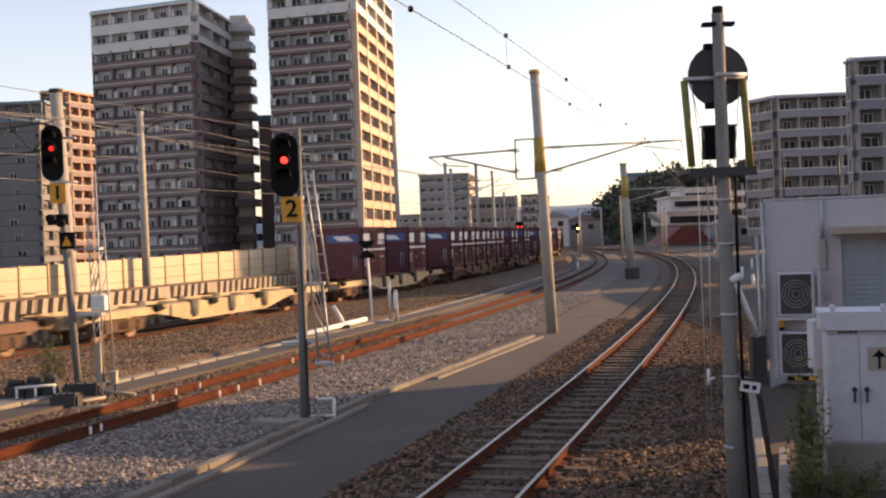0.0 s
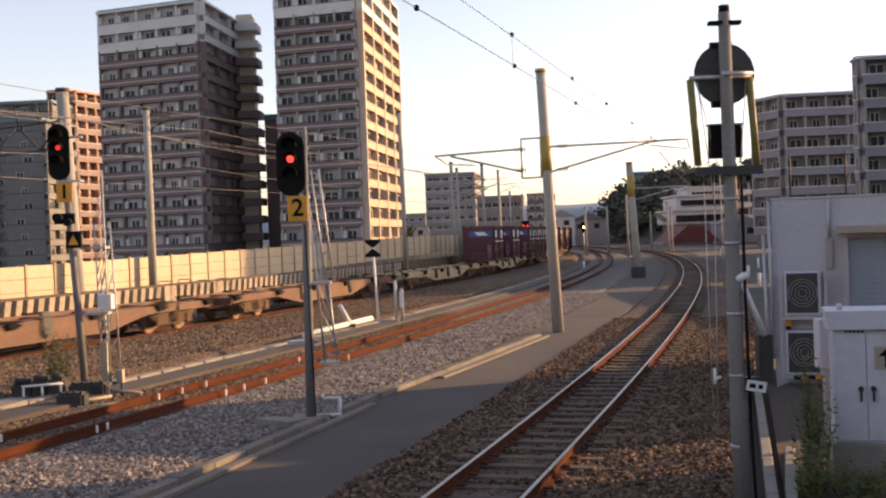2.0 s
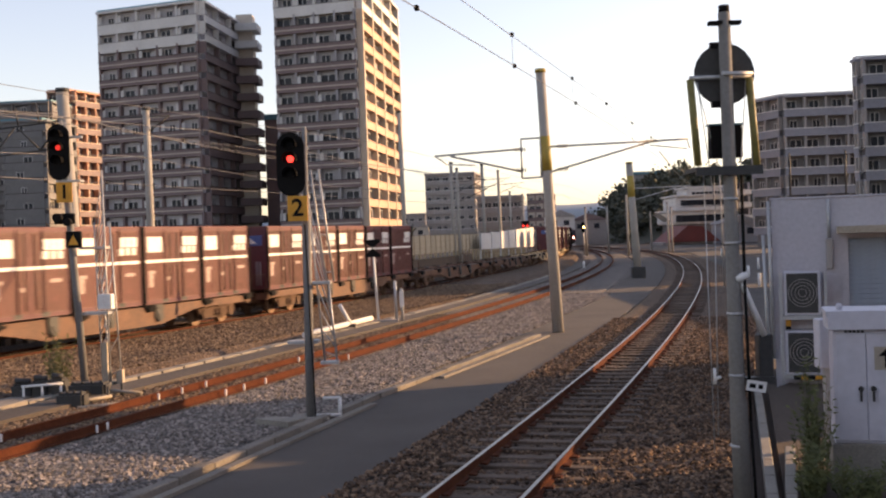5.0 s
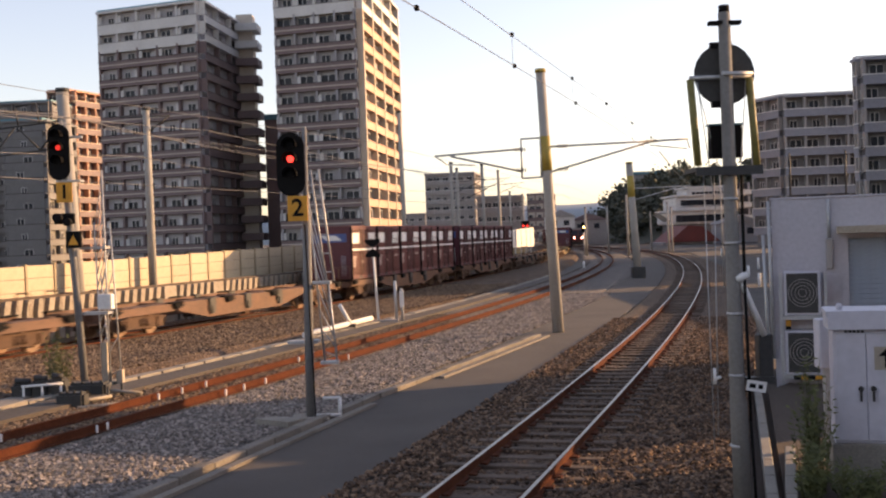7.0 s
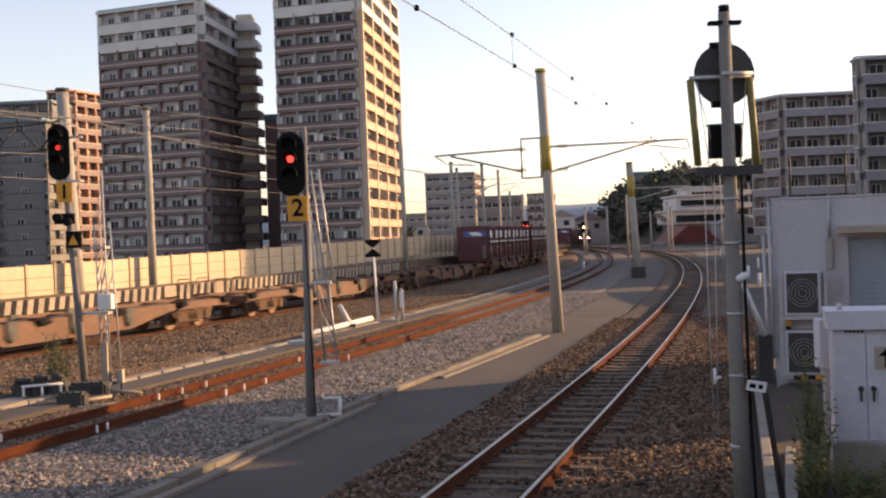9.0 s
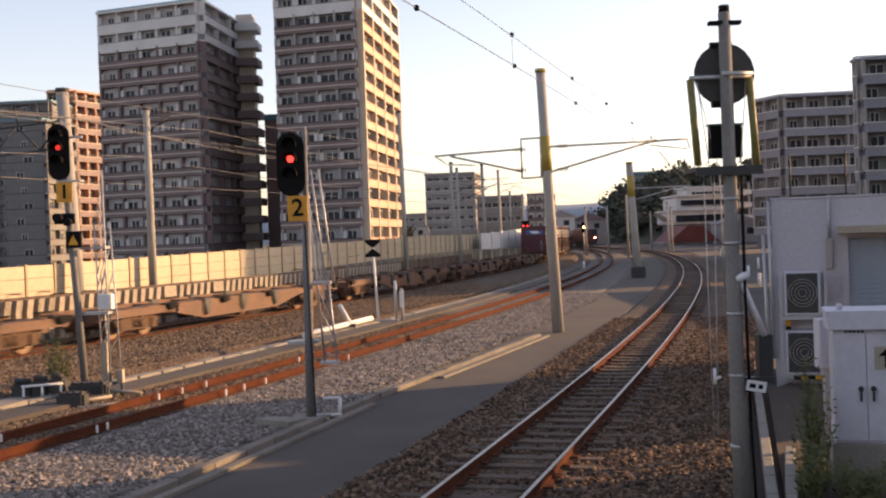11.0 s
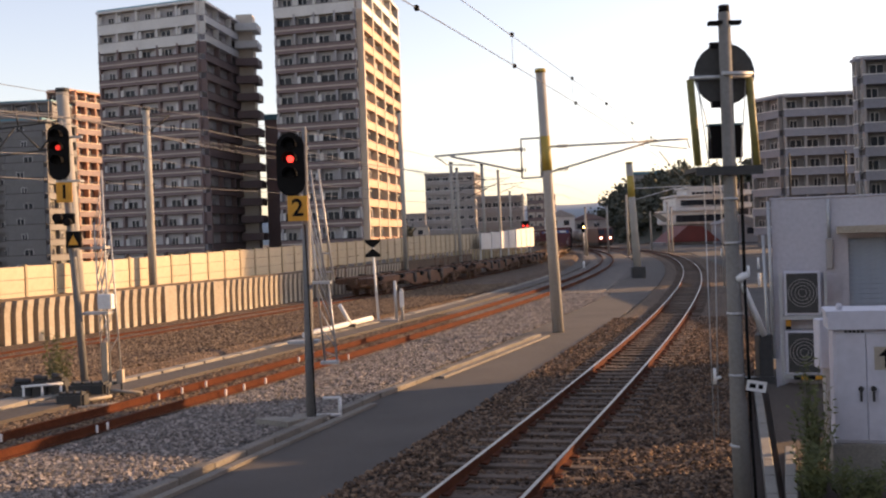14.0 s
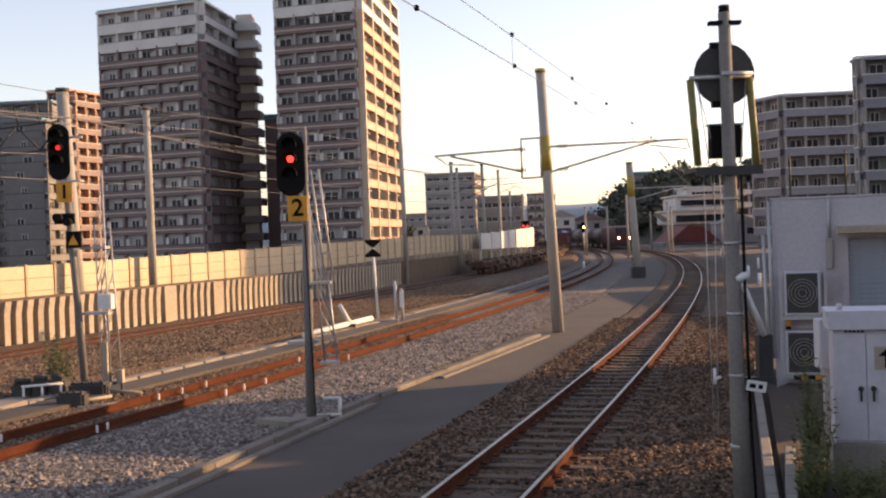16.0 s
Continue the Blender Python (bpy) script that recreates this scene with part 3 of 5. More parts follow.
            part("wheelset", bm, M_WHEEL, g)
    return t


def container_kind(ribbed=False):
    """A twelve-foot container, 3.715 x 2.45 x 2.5 m, with its rear end at x = 0."""
    lab = "dark red ribbed freight container with white markings on a wagon" if ribbed else "dark red freight container with white markings on a wagon"
    t = thing("freight_container", lab, "container", "containers of the train")
    L, W2, H2 = 3.66, 1.225, 2.66
    bm = B()
    box(bm, 0, L, -W2 + 0.03, W2 - 0.03, 0.03, H2)
    bevel(bm, 0.02)
    body = part("body", bm, M_CONT, t)
    for y in (-1, 1):
        bm = B()
        for x in ((0.05, L - 0.05) if ribbed else (0.05, 1.3, 1.86, 2.42, L - 0.05)):
            w = 0.085 if x in (0.05, L - 0.05) else 0.04
            box(bm, x - w, x + w, y * (W2 - 0.03) - 0.03, y * (W2 - 0.03) + 0.03, 0.05, H2 - 0.02)
        for z in (0.09, H2 - 0.09):
            box(bm, 0.11, L - 0.11, y * (W2 - 0.03) - 0.03, y * (W2 - 0.03) + 0.03, z - 0.07, z + 0.06)
        part("side_frame", bm, M_CONT_END, t, "dark maroon side frame")
        # black strips paint the shade of the gaps between neighbouring containers
        for x in (-0.005, L + 0.005):
            bm = B()
            box(bm, x - 0.03, x + 0.03, y * W2 - 0.06, y * W2 + 0.008, 0.05, H2 - 0.03)
            part("gap_shade", bm, M_BLACK, t, "black strip standing in for the dark gap between containers")
        for x in (1.1, 2.3):
            bm = B()
            box(bm, x, x + 0.36, y * (W2 - 0.03) - 0.037, y * (W2 - 0.03) + 0.037, 0.04, 0.17)
            part("fork_pocket", bm, M_DARKSTEEL, t)
        if not ribbed:
            for x in (1.62, 2.1):
                bm = B()
                tube(bm, (x, y * W2, 0.25), (x, y * W2, H2 - 0.2), 0.018, n=6)
                part("lock_rod", bm, M_DARKSTEEL, t)
            for x in (1.3, 2.42):
                bm = B()
                box(bm, x - 0.022, x + 0.022, y * W2 - 0.012, y * W2 + 0.012, 0.12, H2 - 0.1)
                part("door_seal", bm, M_BLACK, t, "black rubber door seal")
        bm = B()
        n = 22 if ribbed else 30
        for i in range(n):
            x = 0.16 + i * (L - 0.32) / (n - 1)
            if not ribbed and (1.22 < x < 1.38 or 1.78 < x < 1.94 or 2.34 < x < 2.5):
                continue
            box(bm, x - 0.035, x + 0.035, y * (W2 - 0.03) - 0.016, y * (W2 - 0.03) + 0.016, 0.2, H2 - 0.2)
        part("corrugation", bm, M_CONT, t)
        f = y * (W2 - 0.005)
        bm = B()
        box(bm, 0.14, L - 0.14, f - 0.008, f + 0.008, 1.42, 1.52)
        part("stripe", bm, M_GLOSSWHITE, t, "white painted stripe")
        lo, hi = (0.25, 1.15), (2.5, 3.45)
        if y > 0:
            lo, hi = (L - 1.15, L - 0.25), (L - 3.45, L - 2.5)
        bm = B()
        if not ribbed:
            box(bm, lo[0], lo[1], f - 0.008, f + 0.008, 1.78, 2.3)
            part("marking_panel", bm, M_GLOSSWHITE, t, "plain white painted panel")
            bm = B()
        for i, (a, b) in enumerate(((0.0, 0.28), (0.32, 0.6), (0.64, 0.93))):
            box(bm, hi[0] + a, hi[0] + b, f - 0.008, f + 0.008, 1.98, 2.3)
            box(bm, hi[0] + a + (-0.12 if i == 0 else 0), hi[0] + b - 0.08, f - 0.0079, f + 0.0079, 1.72, 1.95)
        part("marking_panel", bm, M_GLOSSWHITE, t, "white painted lettering bars")
        for o in ([(0.3, 0.6), (0.55, 0.6), (0.55, 1.05), (0.7, 1.05), (0.7, 1.15), (0.3, 1.15)], [(1.45, 0.8), (1.6, 0.8), (1.6, 0.92), (1.45, 0.92)], [(2.75, 1.02), (3.25, 1.02), (3.25, 1.13), (2.75, 1.13)]):
            bm = B()
            prism(bm, o, f - 0.008, f + 0.008)
            part("data_marking", bm, M_DATA, t, "small worn white data bars")
    for e in (0, 1):
        x = 0.0 if e == 0 else L
        bm = B()
        box(bm, x - 0.012, x + 0.012, -W2 + 0.06, W2 - 0.06, 0.1, H2 - 0.06)
        d = part("end_panel", bm, M_CONT_END, t, "maroon end panel")
        bm = B()
        box(bm, x - 0.016, x + 0.016, -1.0, 0.7, 1.86, 2.28)
        part("marking_band", bm, M_BLUE, d, "dark blue marking band")
        bm = B()
        s = -1 if e == 0 else 1
        prism(bm, [(-0.6, 1.95), (0.2, 1.95), (0.5, 2.2), (-0.3, 2.2)], 0, 0.006)
        bmesh.ops.rotate(bm, verts=bm.verts, matrix=Matrix.Rotation(math.radians(90), 3, "Z"), cent=(0, 0, 0))
        bmesh.ops.translate(bm, verts=bm.verts, vec=(x + 0.022 * s, -0.15, 0))
        part("marking", bm, M_GLOSSWHITE, d, "white slanted marking")
        bm = B()
        for y in (-0.9, -0.75):
            tube(bm, (x + 0.03 * s, y, 0.2), (x + 0.03 * s, y, 1.2), 0.02, n=6)
        part("lock_rod", bm, M_STEEL, d)
    return t


TRAIN = []          # (thing, distance of its rear from the rear of the first loaded wagon)
wag = wagon_kind(M_WAGON, "orange-brown flat container wagon on rusty bogies")
pale = wagon_kind(M_WAGON_PALE, "faded cream flat container wagon on rusty bogies")
plain, ribbed = container_kind(), container_kind(True)
LOADS = {-1: (0, 1, 2, 3, 4), 0: (0, 1, 2, 3, 4), 4: (0.85, 2.9), 5: (0, 1, 2, 3, 4), 6: (0.5, 2.5), 7: (0, 1, 3), 8: (1, 2, 4)}
first = {"w": wag, "c": pale, "p": plain, "r": ribbed}
used = set()


def take(kind):
    if kind in used:
        return copy_thing(first[kind], Matrix.Identity(4))
    used.add(kind)
    return first[kind]


for i in range(-6, 9):
    TRAIN.append((take("c" if i in (3, 4) else "w"), i * 20.4 - 0.75))
    for j in LOADS.get(i, ()):
        TRAIN.append((take("r" if (i, j) == (0, 4) else "p"), i * 20.4 + j * 3.78))


# ---- strips, kerbs and cable trough ----
def strip(name, line, s0, s1, prof, material, label, category):
    bm = B()
    sweep(bm, line, s0, s1, 1.0, prof)
    return tagged(new(name, mesh_of(name, bm, material)), label, category, kind="structure")


strip("walkway", L_MID, 0, 120, [(-2.75, -0.3), (-2.75, -0.085), (-1.85, -0.085), (-1.85, -0.3)], M_ASPHALT, "grey paved walkway beside the rusty track", "walkway")
KERB = thing("kerb", "pale concrete kerb along the asphalt path", "kerb", kind="structure")
bm = B()
box(bm, -0.495, 0.495, -0.09, 0.09, -0.4, -0.1)
bevel(bm, 0.015)
kb = mesh_of("kerb_stone", bm, M_KERB)
bm = B()
box(bm, -0.495, 0.495, -0.07, 0.07, -0.4, -0.15)
kb2 = mesh_of("kerb_stone", bm, M_KERB)
s = 8.0
while s < 36:
    off = -4.42 + max(0, s - 22) * 0.06
    x, y = L_NEAR.side(s, off)
    h = math.degrees(L_NEAR.heading(s))
    part("kerb_stone", kb, None, KERB, at=pose(x, y, random.uniform(-0.01, 0.01), 0, 0, h - (3.4 if s > 22 else 0) + random.uniform(-0.4, 0.4)))
    if s < 22 or s > 25:
        x, y = L_NEAR.side(s, off + 0.3)
        part("kerb_stone", kb2, None, KERB, at=pose(x, y, 0, 0, 0, h - (3.4 if s > 22 else 0)))
    s += 1.0
TROUGH = thing("cable_trough", "pale concrete cable trough with loose covers beside the track", "cable trough", kind="structure")
bm = B()
box(bm, -0.48, 0.48, -0.15, 0.15, -0.3, -0.06)
bevel(bm, 0.012)
tr = mesh_of("cover", bm, M_CONC)
s = 14.0
while s < 90:
    off = -3.15 + min(0.35, max(0, (s - 27) * 0.02))
    x, y = L_MID.side(s, off)
    part("cover", tr, None, TROUGH, at=pose(x, y, random.uniform(-0.02, 0.015), 0, random.uniform(-0.8, 0.8), math.degrees(L_MID.heading(s)) + random.uniform(-0.8, 0.8)))
    s += 1.0


def bars(t, name, rows, material=None, r=0.035, n=8, label=""):
    for a, b in rows:
        bm = B()
        tube(bm, a, b, r, n=n)
        part(name, bm, material or M_STEEL, t, label)


# ---- signals ----
def lens_ring(n=28, r=1.0):
    return [(r * math.cos(2 * math.pi * i / n), r * math.sin(2 * math.pi * i / n)) for i in range(n)]


def number_plate(t, text, x, y, z, w, h):
    bm = B()
    box(bm, x - w / 2, x + w / 2, y - 0.012, y + 0.012, z - h / 2, z + h / 2)
    bevel(bm, 0.004)
    pl = part("plate", bm, M_YELLOW, t, "yellow plate with a black numeral")
    cu = bpy.data.curves.new("numeral", "FONT")
    cu.body, cu.size, cu.align_x, cu.align_y, cu.extrude, cu.offset = text, h * 0.95, "CENTER", "CENTER", 0.004, 0.008
    tmp = bpy.data.objects.new("numeral", cu)
    me = bpy.data.meshes.new_from_object(tmp)
    me.materials.append(M_BLACK)
    bpy.data.objects.remove(tmp)
    part("numeral", me, None, pl, at=pose(x, y - 0.018, z, 90, 0, 0))


def signal(label, base, top, head, hw, hh, text, plate_z, dim):
    t = thing("railway_signal", label, "railway signal", "railway signals")
    x, y, z = base
    bm = B()
    k = (plate_z - 0.1 - z) / (top[2] - z)
    mid = Vector(base).lerp(Vector(top), k)
    hose(bm, [base, mid, mid + Vector((0, 0.04, 0.05)), top], [0.085, 0.08, 0.05, 0.04], 16)
    part("post", bm, M_SIGPOST, t, "dull grey steel post")
    bm = B()
    box(bm, x - 0.35, x + 0.35, y - 0.35, y + 0.35, z - 0.3, z + 0.06)
    bevel(bm, 0.02)
    part("footing", bm, M_CONC, t)
    hx, hy, hz = head
    # rounded backboard
    bm = B()
    o = []
    for i in range(17):
        a = math.pi * i / 16
        o.append((hx + hw / 2 * math.cos(a), hz + hh / 2 - hw / 2 + hw / 2 * math.sin(a)))
    for i in range(17):
        a = math.pi + math.pi * i / 16
        o.append((hx + hw / 2 * math.cos(a), hz - hh / 2 + hw / 2 + hw / 2 * math.sin(a)))
    prism(bm, o, hy - 0.02, hy + 0.02)
    bb = part("backboard", bm, M_BLACK, t, "black oval backboard")
    bm = B()
    box(bm, hx - hw * 0.3, hx + hw * 0.3, hy + 0.021, hy + 0.22, hz - hh * 0.38, hz + hh * 0.38)
    bevel(bm, 0.02)
    part("lamp_case", bm, M_BLACK, t)
    for i, dz in enumerate((hh * 0.3, hh * 0.08, -hh * 0.16)):
        lit = i == 1
        bm = B()
        tube(bm, (hx, hy - 0.05, hz + dz), (hx, hy - 0.021, hz + dz), 0.062, n=20)
        part("lens", bm, (M_RED_DIM if dim else M_RED_LAMP) if lit else M_LENS, bb, "glowing red lens" if lit else "")
        bm = B()
        n = 14
        rings = []
        for yy in (hy - 0.021, hy - 0.25):
            rings.append([bm.verts.new((hx + 0.125 * math.cos(math.pi * (-0.1 + 1.2 * k / n)), yy, hz + dz + 0.125 * math.sin(math.pi * (-0.1 + 1.2 * k / n)))) for k in range(n + 1)])
        for k in range(n):
            bm.faces.new((rings[0][k], rings[0][k + 1], rings[1][k + 1], rings[1][k]))
        bmesh.ops.solidify(bm, geom=bm.faces[:], thickness=0.008)
        part("hood", bm, M_BLACK, bb)
    number_plate(t, text, hx + 0.1, hy - 0.02, plate_z, 0.36, 0.45)
    bm = B()
    box(bm, hx - 0.1, x + 0.12, hy + 0.02, y + 0.1, hz - hh / 2 - 0.04, hz - hh / 2)
    box(bm, hx - 0.1, x + 0.12, hy + 0.2, y + 0.1, hz + hh / 2 - 0.3, hz + hh / 2 - 0.25)
    part("bracket", bm, M_STEEL, t)
    return t


S2 = signal("red-lit railway signal numbered two on a grey steel post", (-2.48, 20.3, -0.2), (-2.42, 20.36, 5.05), (-2.66, 20.15, 4.38), 0.5, 1.14, "2", 3.59, False)
S1 = signal("red-lit railway signal numbered one on a grey steel post", (-8.24, 25.7, -0.2), (-8.6, 25.75, 5.95), (-8.58, 25.5, 5.2), 0.49, 1.26, "1", 4.29, True)


def ladder(t, a0, a1, b0, b1, n, r=0.02):
    """Two stiles and their rungs; each stile from its foot to its head."""
    for p, q in ((a0, a1), (b0, b1)):
        bm = B()
        tube(bm, p, q, r, n=8)
        part("ladder_stile", bm, M_STEEL, t)
    for i in range(n):
        k = (i + 0.5) / n
        bm = B()
        tube(bm, Vector(a0).lerp(Vector(a1), k), Vector(b0).lerp(Vector(b1), k), r * 0.7, n=6)
        part("rung", bm, M_STEEL, t)


ladder(S2, (-2.21, 20.5, 0.8), (-2.42, 20.5, 3.9), (-1.99, 20.5, 0.8), (-2.1, 20.5, 2.26), 8)
ladder(S2, (-2.14, 20.55, 2.26), (-2.36, 20.55, 4.3), (-2.0, 20.55, 2.26), (-2.22, 20.55, 4.3), 6)
for x0, x1, z in ((-2.42, -2.05, 2.25), (-2.86, -2.3, 1.19), (-2.28, -1.95, 0.8)):
    bm = B()
    box(bm, x0, x1, 20.33, 20.62, z - 0.03, z + 0.02)
    part("step_plate", bm, M_STEEL, S2)
bm = B()
for p, q in (((-1.95, 20.3, -0.2), (-1.95, 20.3, 0.18)), ((-1.95, 20.3, 0.17), (-2.25, 20.3, 0.17)), ((-2.4, 20.25, -0.13), (-1.93, 20.25, -0.13))):
    tube(bm, p, q, 0.03, n=8)
part("guard_frame", bm, M_WHITE, S2, "white painted guard frame")
bm = B()
tube(bm, (-2.38, 20.22, -0.2), (-2.46, 20.25, 3.3), 0.012, n=6)
part("cable", bm, M_BLACK, S2)
sheet("drain_cover", [(-3.4, 19.8), (-2.75, 19.3), (-2.5, 19.65), (-3.1, 20.0)], -0.2, -0.08, M_CONC, "weathered concrete drain cover beside the kerb", "cover")

ladder(S1, (-7.92, 26.0, -0.2), (-8.0, 26.0, 3.6), (-7.75, 26.0, -0.2), (-7.78, 26.0, 4.8), 14)
ladder(S1, (-7.78, 26.2, -0.2), (-7.95, 26.2, 2.4), (-7.55, 26.2, -0.2), (-7.7, 26.2, 3.6), 5)
for z in (3.02, 1.52):
    bm = B()
    box(bm, -8.3, -7.7, 25.8, 26.25, z - 0.03, z + 0.03)
    part("step_plate", bm, M_STEEL, S1)
bm = B()
box(bm, -8.48, -8.14, 25.45, 25.56, 3.03, 3.41)
bevel(bm, 0.01)
sg = part("warning_sign", bm, M_BLACK, S1, "black box with a yellow warning triangle")
bm = B()
prism(bm, [(-8.42, 3.1), (-8.2, 3.1), (-8.31, 3.33)], 25.43, 25.449)
part("triangle", bm, M_YELLOW, sg)
bm = B()
tube(bm, (-8.62, 25.3, 3.72), (-8.62, 25.52, 3.72), 0.1, n=16)
tube(bm, (-8.42, 25.35, 3.62), (-8.42, 25.52, 3.62), 0.09, n=16)
box(bm, -8.75, -8.3, 25.52, 25.62, 3.58, 3.82)
part("marker_lamp", bm, M_BLACK, S1)
bm = B()
box(bm, -7.95, -7.62, 25.85, 26.1, 1.6, 1.95)
bevel(bm, 0.02)
part("junction_box", bm, M_WHITE, S1, "white junction box")
for x in (-7.85, -7.52):
    bm = B()
    box(bm, x - 0.07, x + 0.07, 25.9, 26.1, -0.25, 0.85 if x < -7.7 else 0.2)
    bevel(bm, 0.01)
    part("concrete_stub", bm, M_CONC_WARM, S1)

# point machine and rods at the foot of signal one
pm = thing("point_machine", "dark point machine with pale steel rods beside the track", "point machine")
for x0, x1, y0, y1, z0, z1, m, nm in ((-7.86, -7.3, 22.6, 23.0, -0.2, 0.12, M_DARKSTEEL, "motor"), (-8.05, -7.25, 23.9, 24.35, -0.2, 0.16, M_DARKSTEEL, "casing"), (-7.95, -7.5, 23.5, 23.8, -0.2, 0.02, M_BLACK, "gear_case")):
    bm = B()
    box(bm, x0, x1, y0, y1, z0, z1)
    bevel(bm, 0.05, 2)
    for k in range(4):
        xx = x0 + (x1 - x0) * (k + 0.5) / 4
        tube(bm, (xx, y0 + 0.08, z1 - 0.01), (xx, y0 + 0.08, z1 + 0.04), 0.03, n=8)
    part(nm, bm, m, pm)
bars(pm, "rod", (((-7.72, 22.75, -0.1), (-6.95, 23.35, -0.06)), ((-7.4, 22.5, -0.16), (-6.3, 22.95, -0.14)), ((-7.3, 24.1, -0.02), (-6.5, 24.0, -0.1))), M_CONC_WARM, 0.035)
bars(pm, "bracket_leg", (((-7.1, 23.6, -0.2), (-7.1, 23.6, 0.12)), ((-6.98, 24.2, -0.2), (-6.98, 24.2, 0.1))), M_DARKSTEEL, 0.03)
bench = thing("cable_stand", "low pale steel stand with dark cable boxes", "equipment stand")
bars(bench, "leg", tuple(((x, 24.0, -0.2), (x, 24.0, 0.12)) for x in (-9.02, -8.62, -8.22)), M_WHITE, 0.028)
bars(bench, "top_rail", (((-9.05, 24.0, 0.12), (-8.18, 24.0, 0.16)),), M_WHITE, 0.028)
for x, z, w in ((-9.1, 0.1, 0.24), (-8.72, 0.16, 0.2), (-8.36, 0.18, 0.16)):
    bm = B()
    box(bm, x - w, x + w, 24.1, 24.55, -0.2, z + 0.06)
    bevel(bm, 0.05, 2)
    tube(bm, (x - w * 0.7, 24.2, z + 0.12), (x + w * 0.7, 24.25, z + 0.1), 0.07, n=10)
    part("cable_box", bm, M_DARKSTEEL, bench)
bm = B()
box(bm, -11.5, -8.9, 22.5, 24.5, -0.4, -0.1)
bevel(bm, 0.02)
tagged(new("concrete_pad", mesh_of("concrete_pad", bm, M_CONC)), "weathered concrete pad beside the rusty track", "slab", kind="structure")

# hourglass board on a thin post
brd = thing("hourglass_board", "black hourglass marker board on a thin white post", "marker board")
bm = B()
tube(bm, (-2.5, 42.36, -0.3), (-2.63, 42.36, 2.9), 0.045, n=10)
part("post", bm, M_WHITE, brd)
for o in ([(-2.91, 2.98), (-2.91, 2.88), (-2.63, 2.65), (-2.35, 2.88), (-2.35, 2.98)], [(-2.91, 2.32), (-2.35, 2.32), (-2.35, 2.42), (-2.63, 2.65), (-2.91, 2.42)]):
    bm = B()
    prism(bm, o, 42.29, 42.315)
    part("marking", bm, M_BLACK, brd)
for x, h in ((-1.83, 1.4), (-1.6, 1.1)):
    mp = thing("marker_post", "short grey marker post beside the track", "post", "marker posts")
    bm = B()
    tube(bm, (x, 42.6, -0.3), (x - 0.03, 42.6, h), 0.06, n=10)
    part("post", bm, M_STEEL, mp)
    if h < 1.3:
        bm = B()
        box(bm, x - 0.1, x + 0.06, 42.45, 42.54, 0.4, 1.0)
        part("plate", bm, M_WHITE, mp)

# white lever and pipe by the trough
lev = thing("point_lever", "white painted point lever on a dark base", "lever")
bm = B()
tube(bm, (-3.28, 39.6, -0.02), (-3.66, 39.3, 0.75), 0.06, 0.07, n=10)
part("handle", bm, M_WHITE, lev)
bm = B()
box(bm, -3.45, -3.15, 39.4, 39.8, -0.3, 0.05)
part("base", bm, M_DARKSTEEL, lev)
pipe = thing("white_pipe", "white pipe lying along the cable trough", "pipe")
bm = B()
tube(bm, (-4.45, 35.6, 0.06), (-2.75, 42.0, 0.06), 0.09, n=12)
part("tube", bm, M_WHITE, pipe)
gp = thing("equipment_box", "low grey equipment box beside the trough", "equipment box")
bm = B()
box(bm, -2.75, -1.75, 41.9, 42.4, -0.25, -0.02)
part("box", bm, M_GREYWALL, gp)


# ---- overhead line poles ----
def pole(base, top, r0, r1, label="grey concrete overhead line pole", band=None, material=None, group="overhead line poles"):
    t = thing("line_pole", label, "pole", group)
    bm = B()
    a, b = Vector(base), Vector(top)
    tube(bm, a, b, r0, r1, n=18)
    part("shaft", bm, material or M_POLE, t)
    if band:
        bm = B()
        k0, k1 = ((z - a.z) / (b.z - a.z) for z in band)
        tube(bm, a.lerp(b, k0), a.lerp(b, k1), r0 + (r1 - r0) * k0 + 0.006, r0 + (r1 - r0) * k1 + 0.006, n=18)
        part("painted_band", bm, M_POLE_YELLOW, t, "faded yellow painted band")
    bm = B()
    tube(bm, b, b + Vector((0, 0, 0.12)), r1 + 0.03, r1 + 0.02, n=18)
    part("cap", bm, M_POLE_YELLOW if band else M_DARKSTEEL, t)
    return t


P1 = pole((3.62, 36.35, -0.3), (3.32, 36.35, 8.15), 0.19, 0.15, "grey concrete overhead line pole with a yellow band", (5.0, 6.1))
PX = 3.44
bars(P1, "cantilever_tube", (((PX, 36.3, 5.76), (PX + 3.5, 36.3, 5.83)), ((PX + 3.5, 36.3, 5.83), (PX + 4.55, 36.3, 5.86)), ((PX + 0.1, 36.3, 4.95), (PX + 3.3, 36.3, 5.8)),
                              ((PX - 0.84, 36.3, 5.72), (PX - 3.6, 36.3, 5.58)), ((PX - 0.84, 36.3, 5.0), (PX - 3.1, 36.3, 5.56))), r=0.035)
bars(P1, "bracket_frame", (((PX, 36.3, 6.06), (PX - 0.82, 36.3, 6.04)), ((PX - 0.82, 36.3, 6.04), (PX - 0.82, 36.3, 4.78)), ((PX - 0.82, 36.3, 4.78), (PX, 36.3, 4.8)), ((PX - 0.2, 36.3, 4.8), (PX - 0.2, 36.3, 6.05))), r=0.03)
bars(P1, "registration_arm", (((PX + 3.3, 36.3, 5.7), (PX + 4.5, 36.3, 5.55)), ((PX + 3.6, 36.3, 5.5), (PX + 3.9, 36.3, 5.1)), ((PX + 4.5, 36.3, 5.85), (PX + 4.6, 36.3, 5.55)), ((PX - 3.6, 36.3, 5.58), (PX - 3.2, 36.3, 5.3)), ((PX - 3.2, 36.3, 5.3), (PX - 2.3, 36.3, 5.25))), r=0.02)
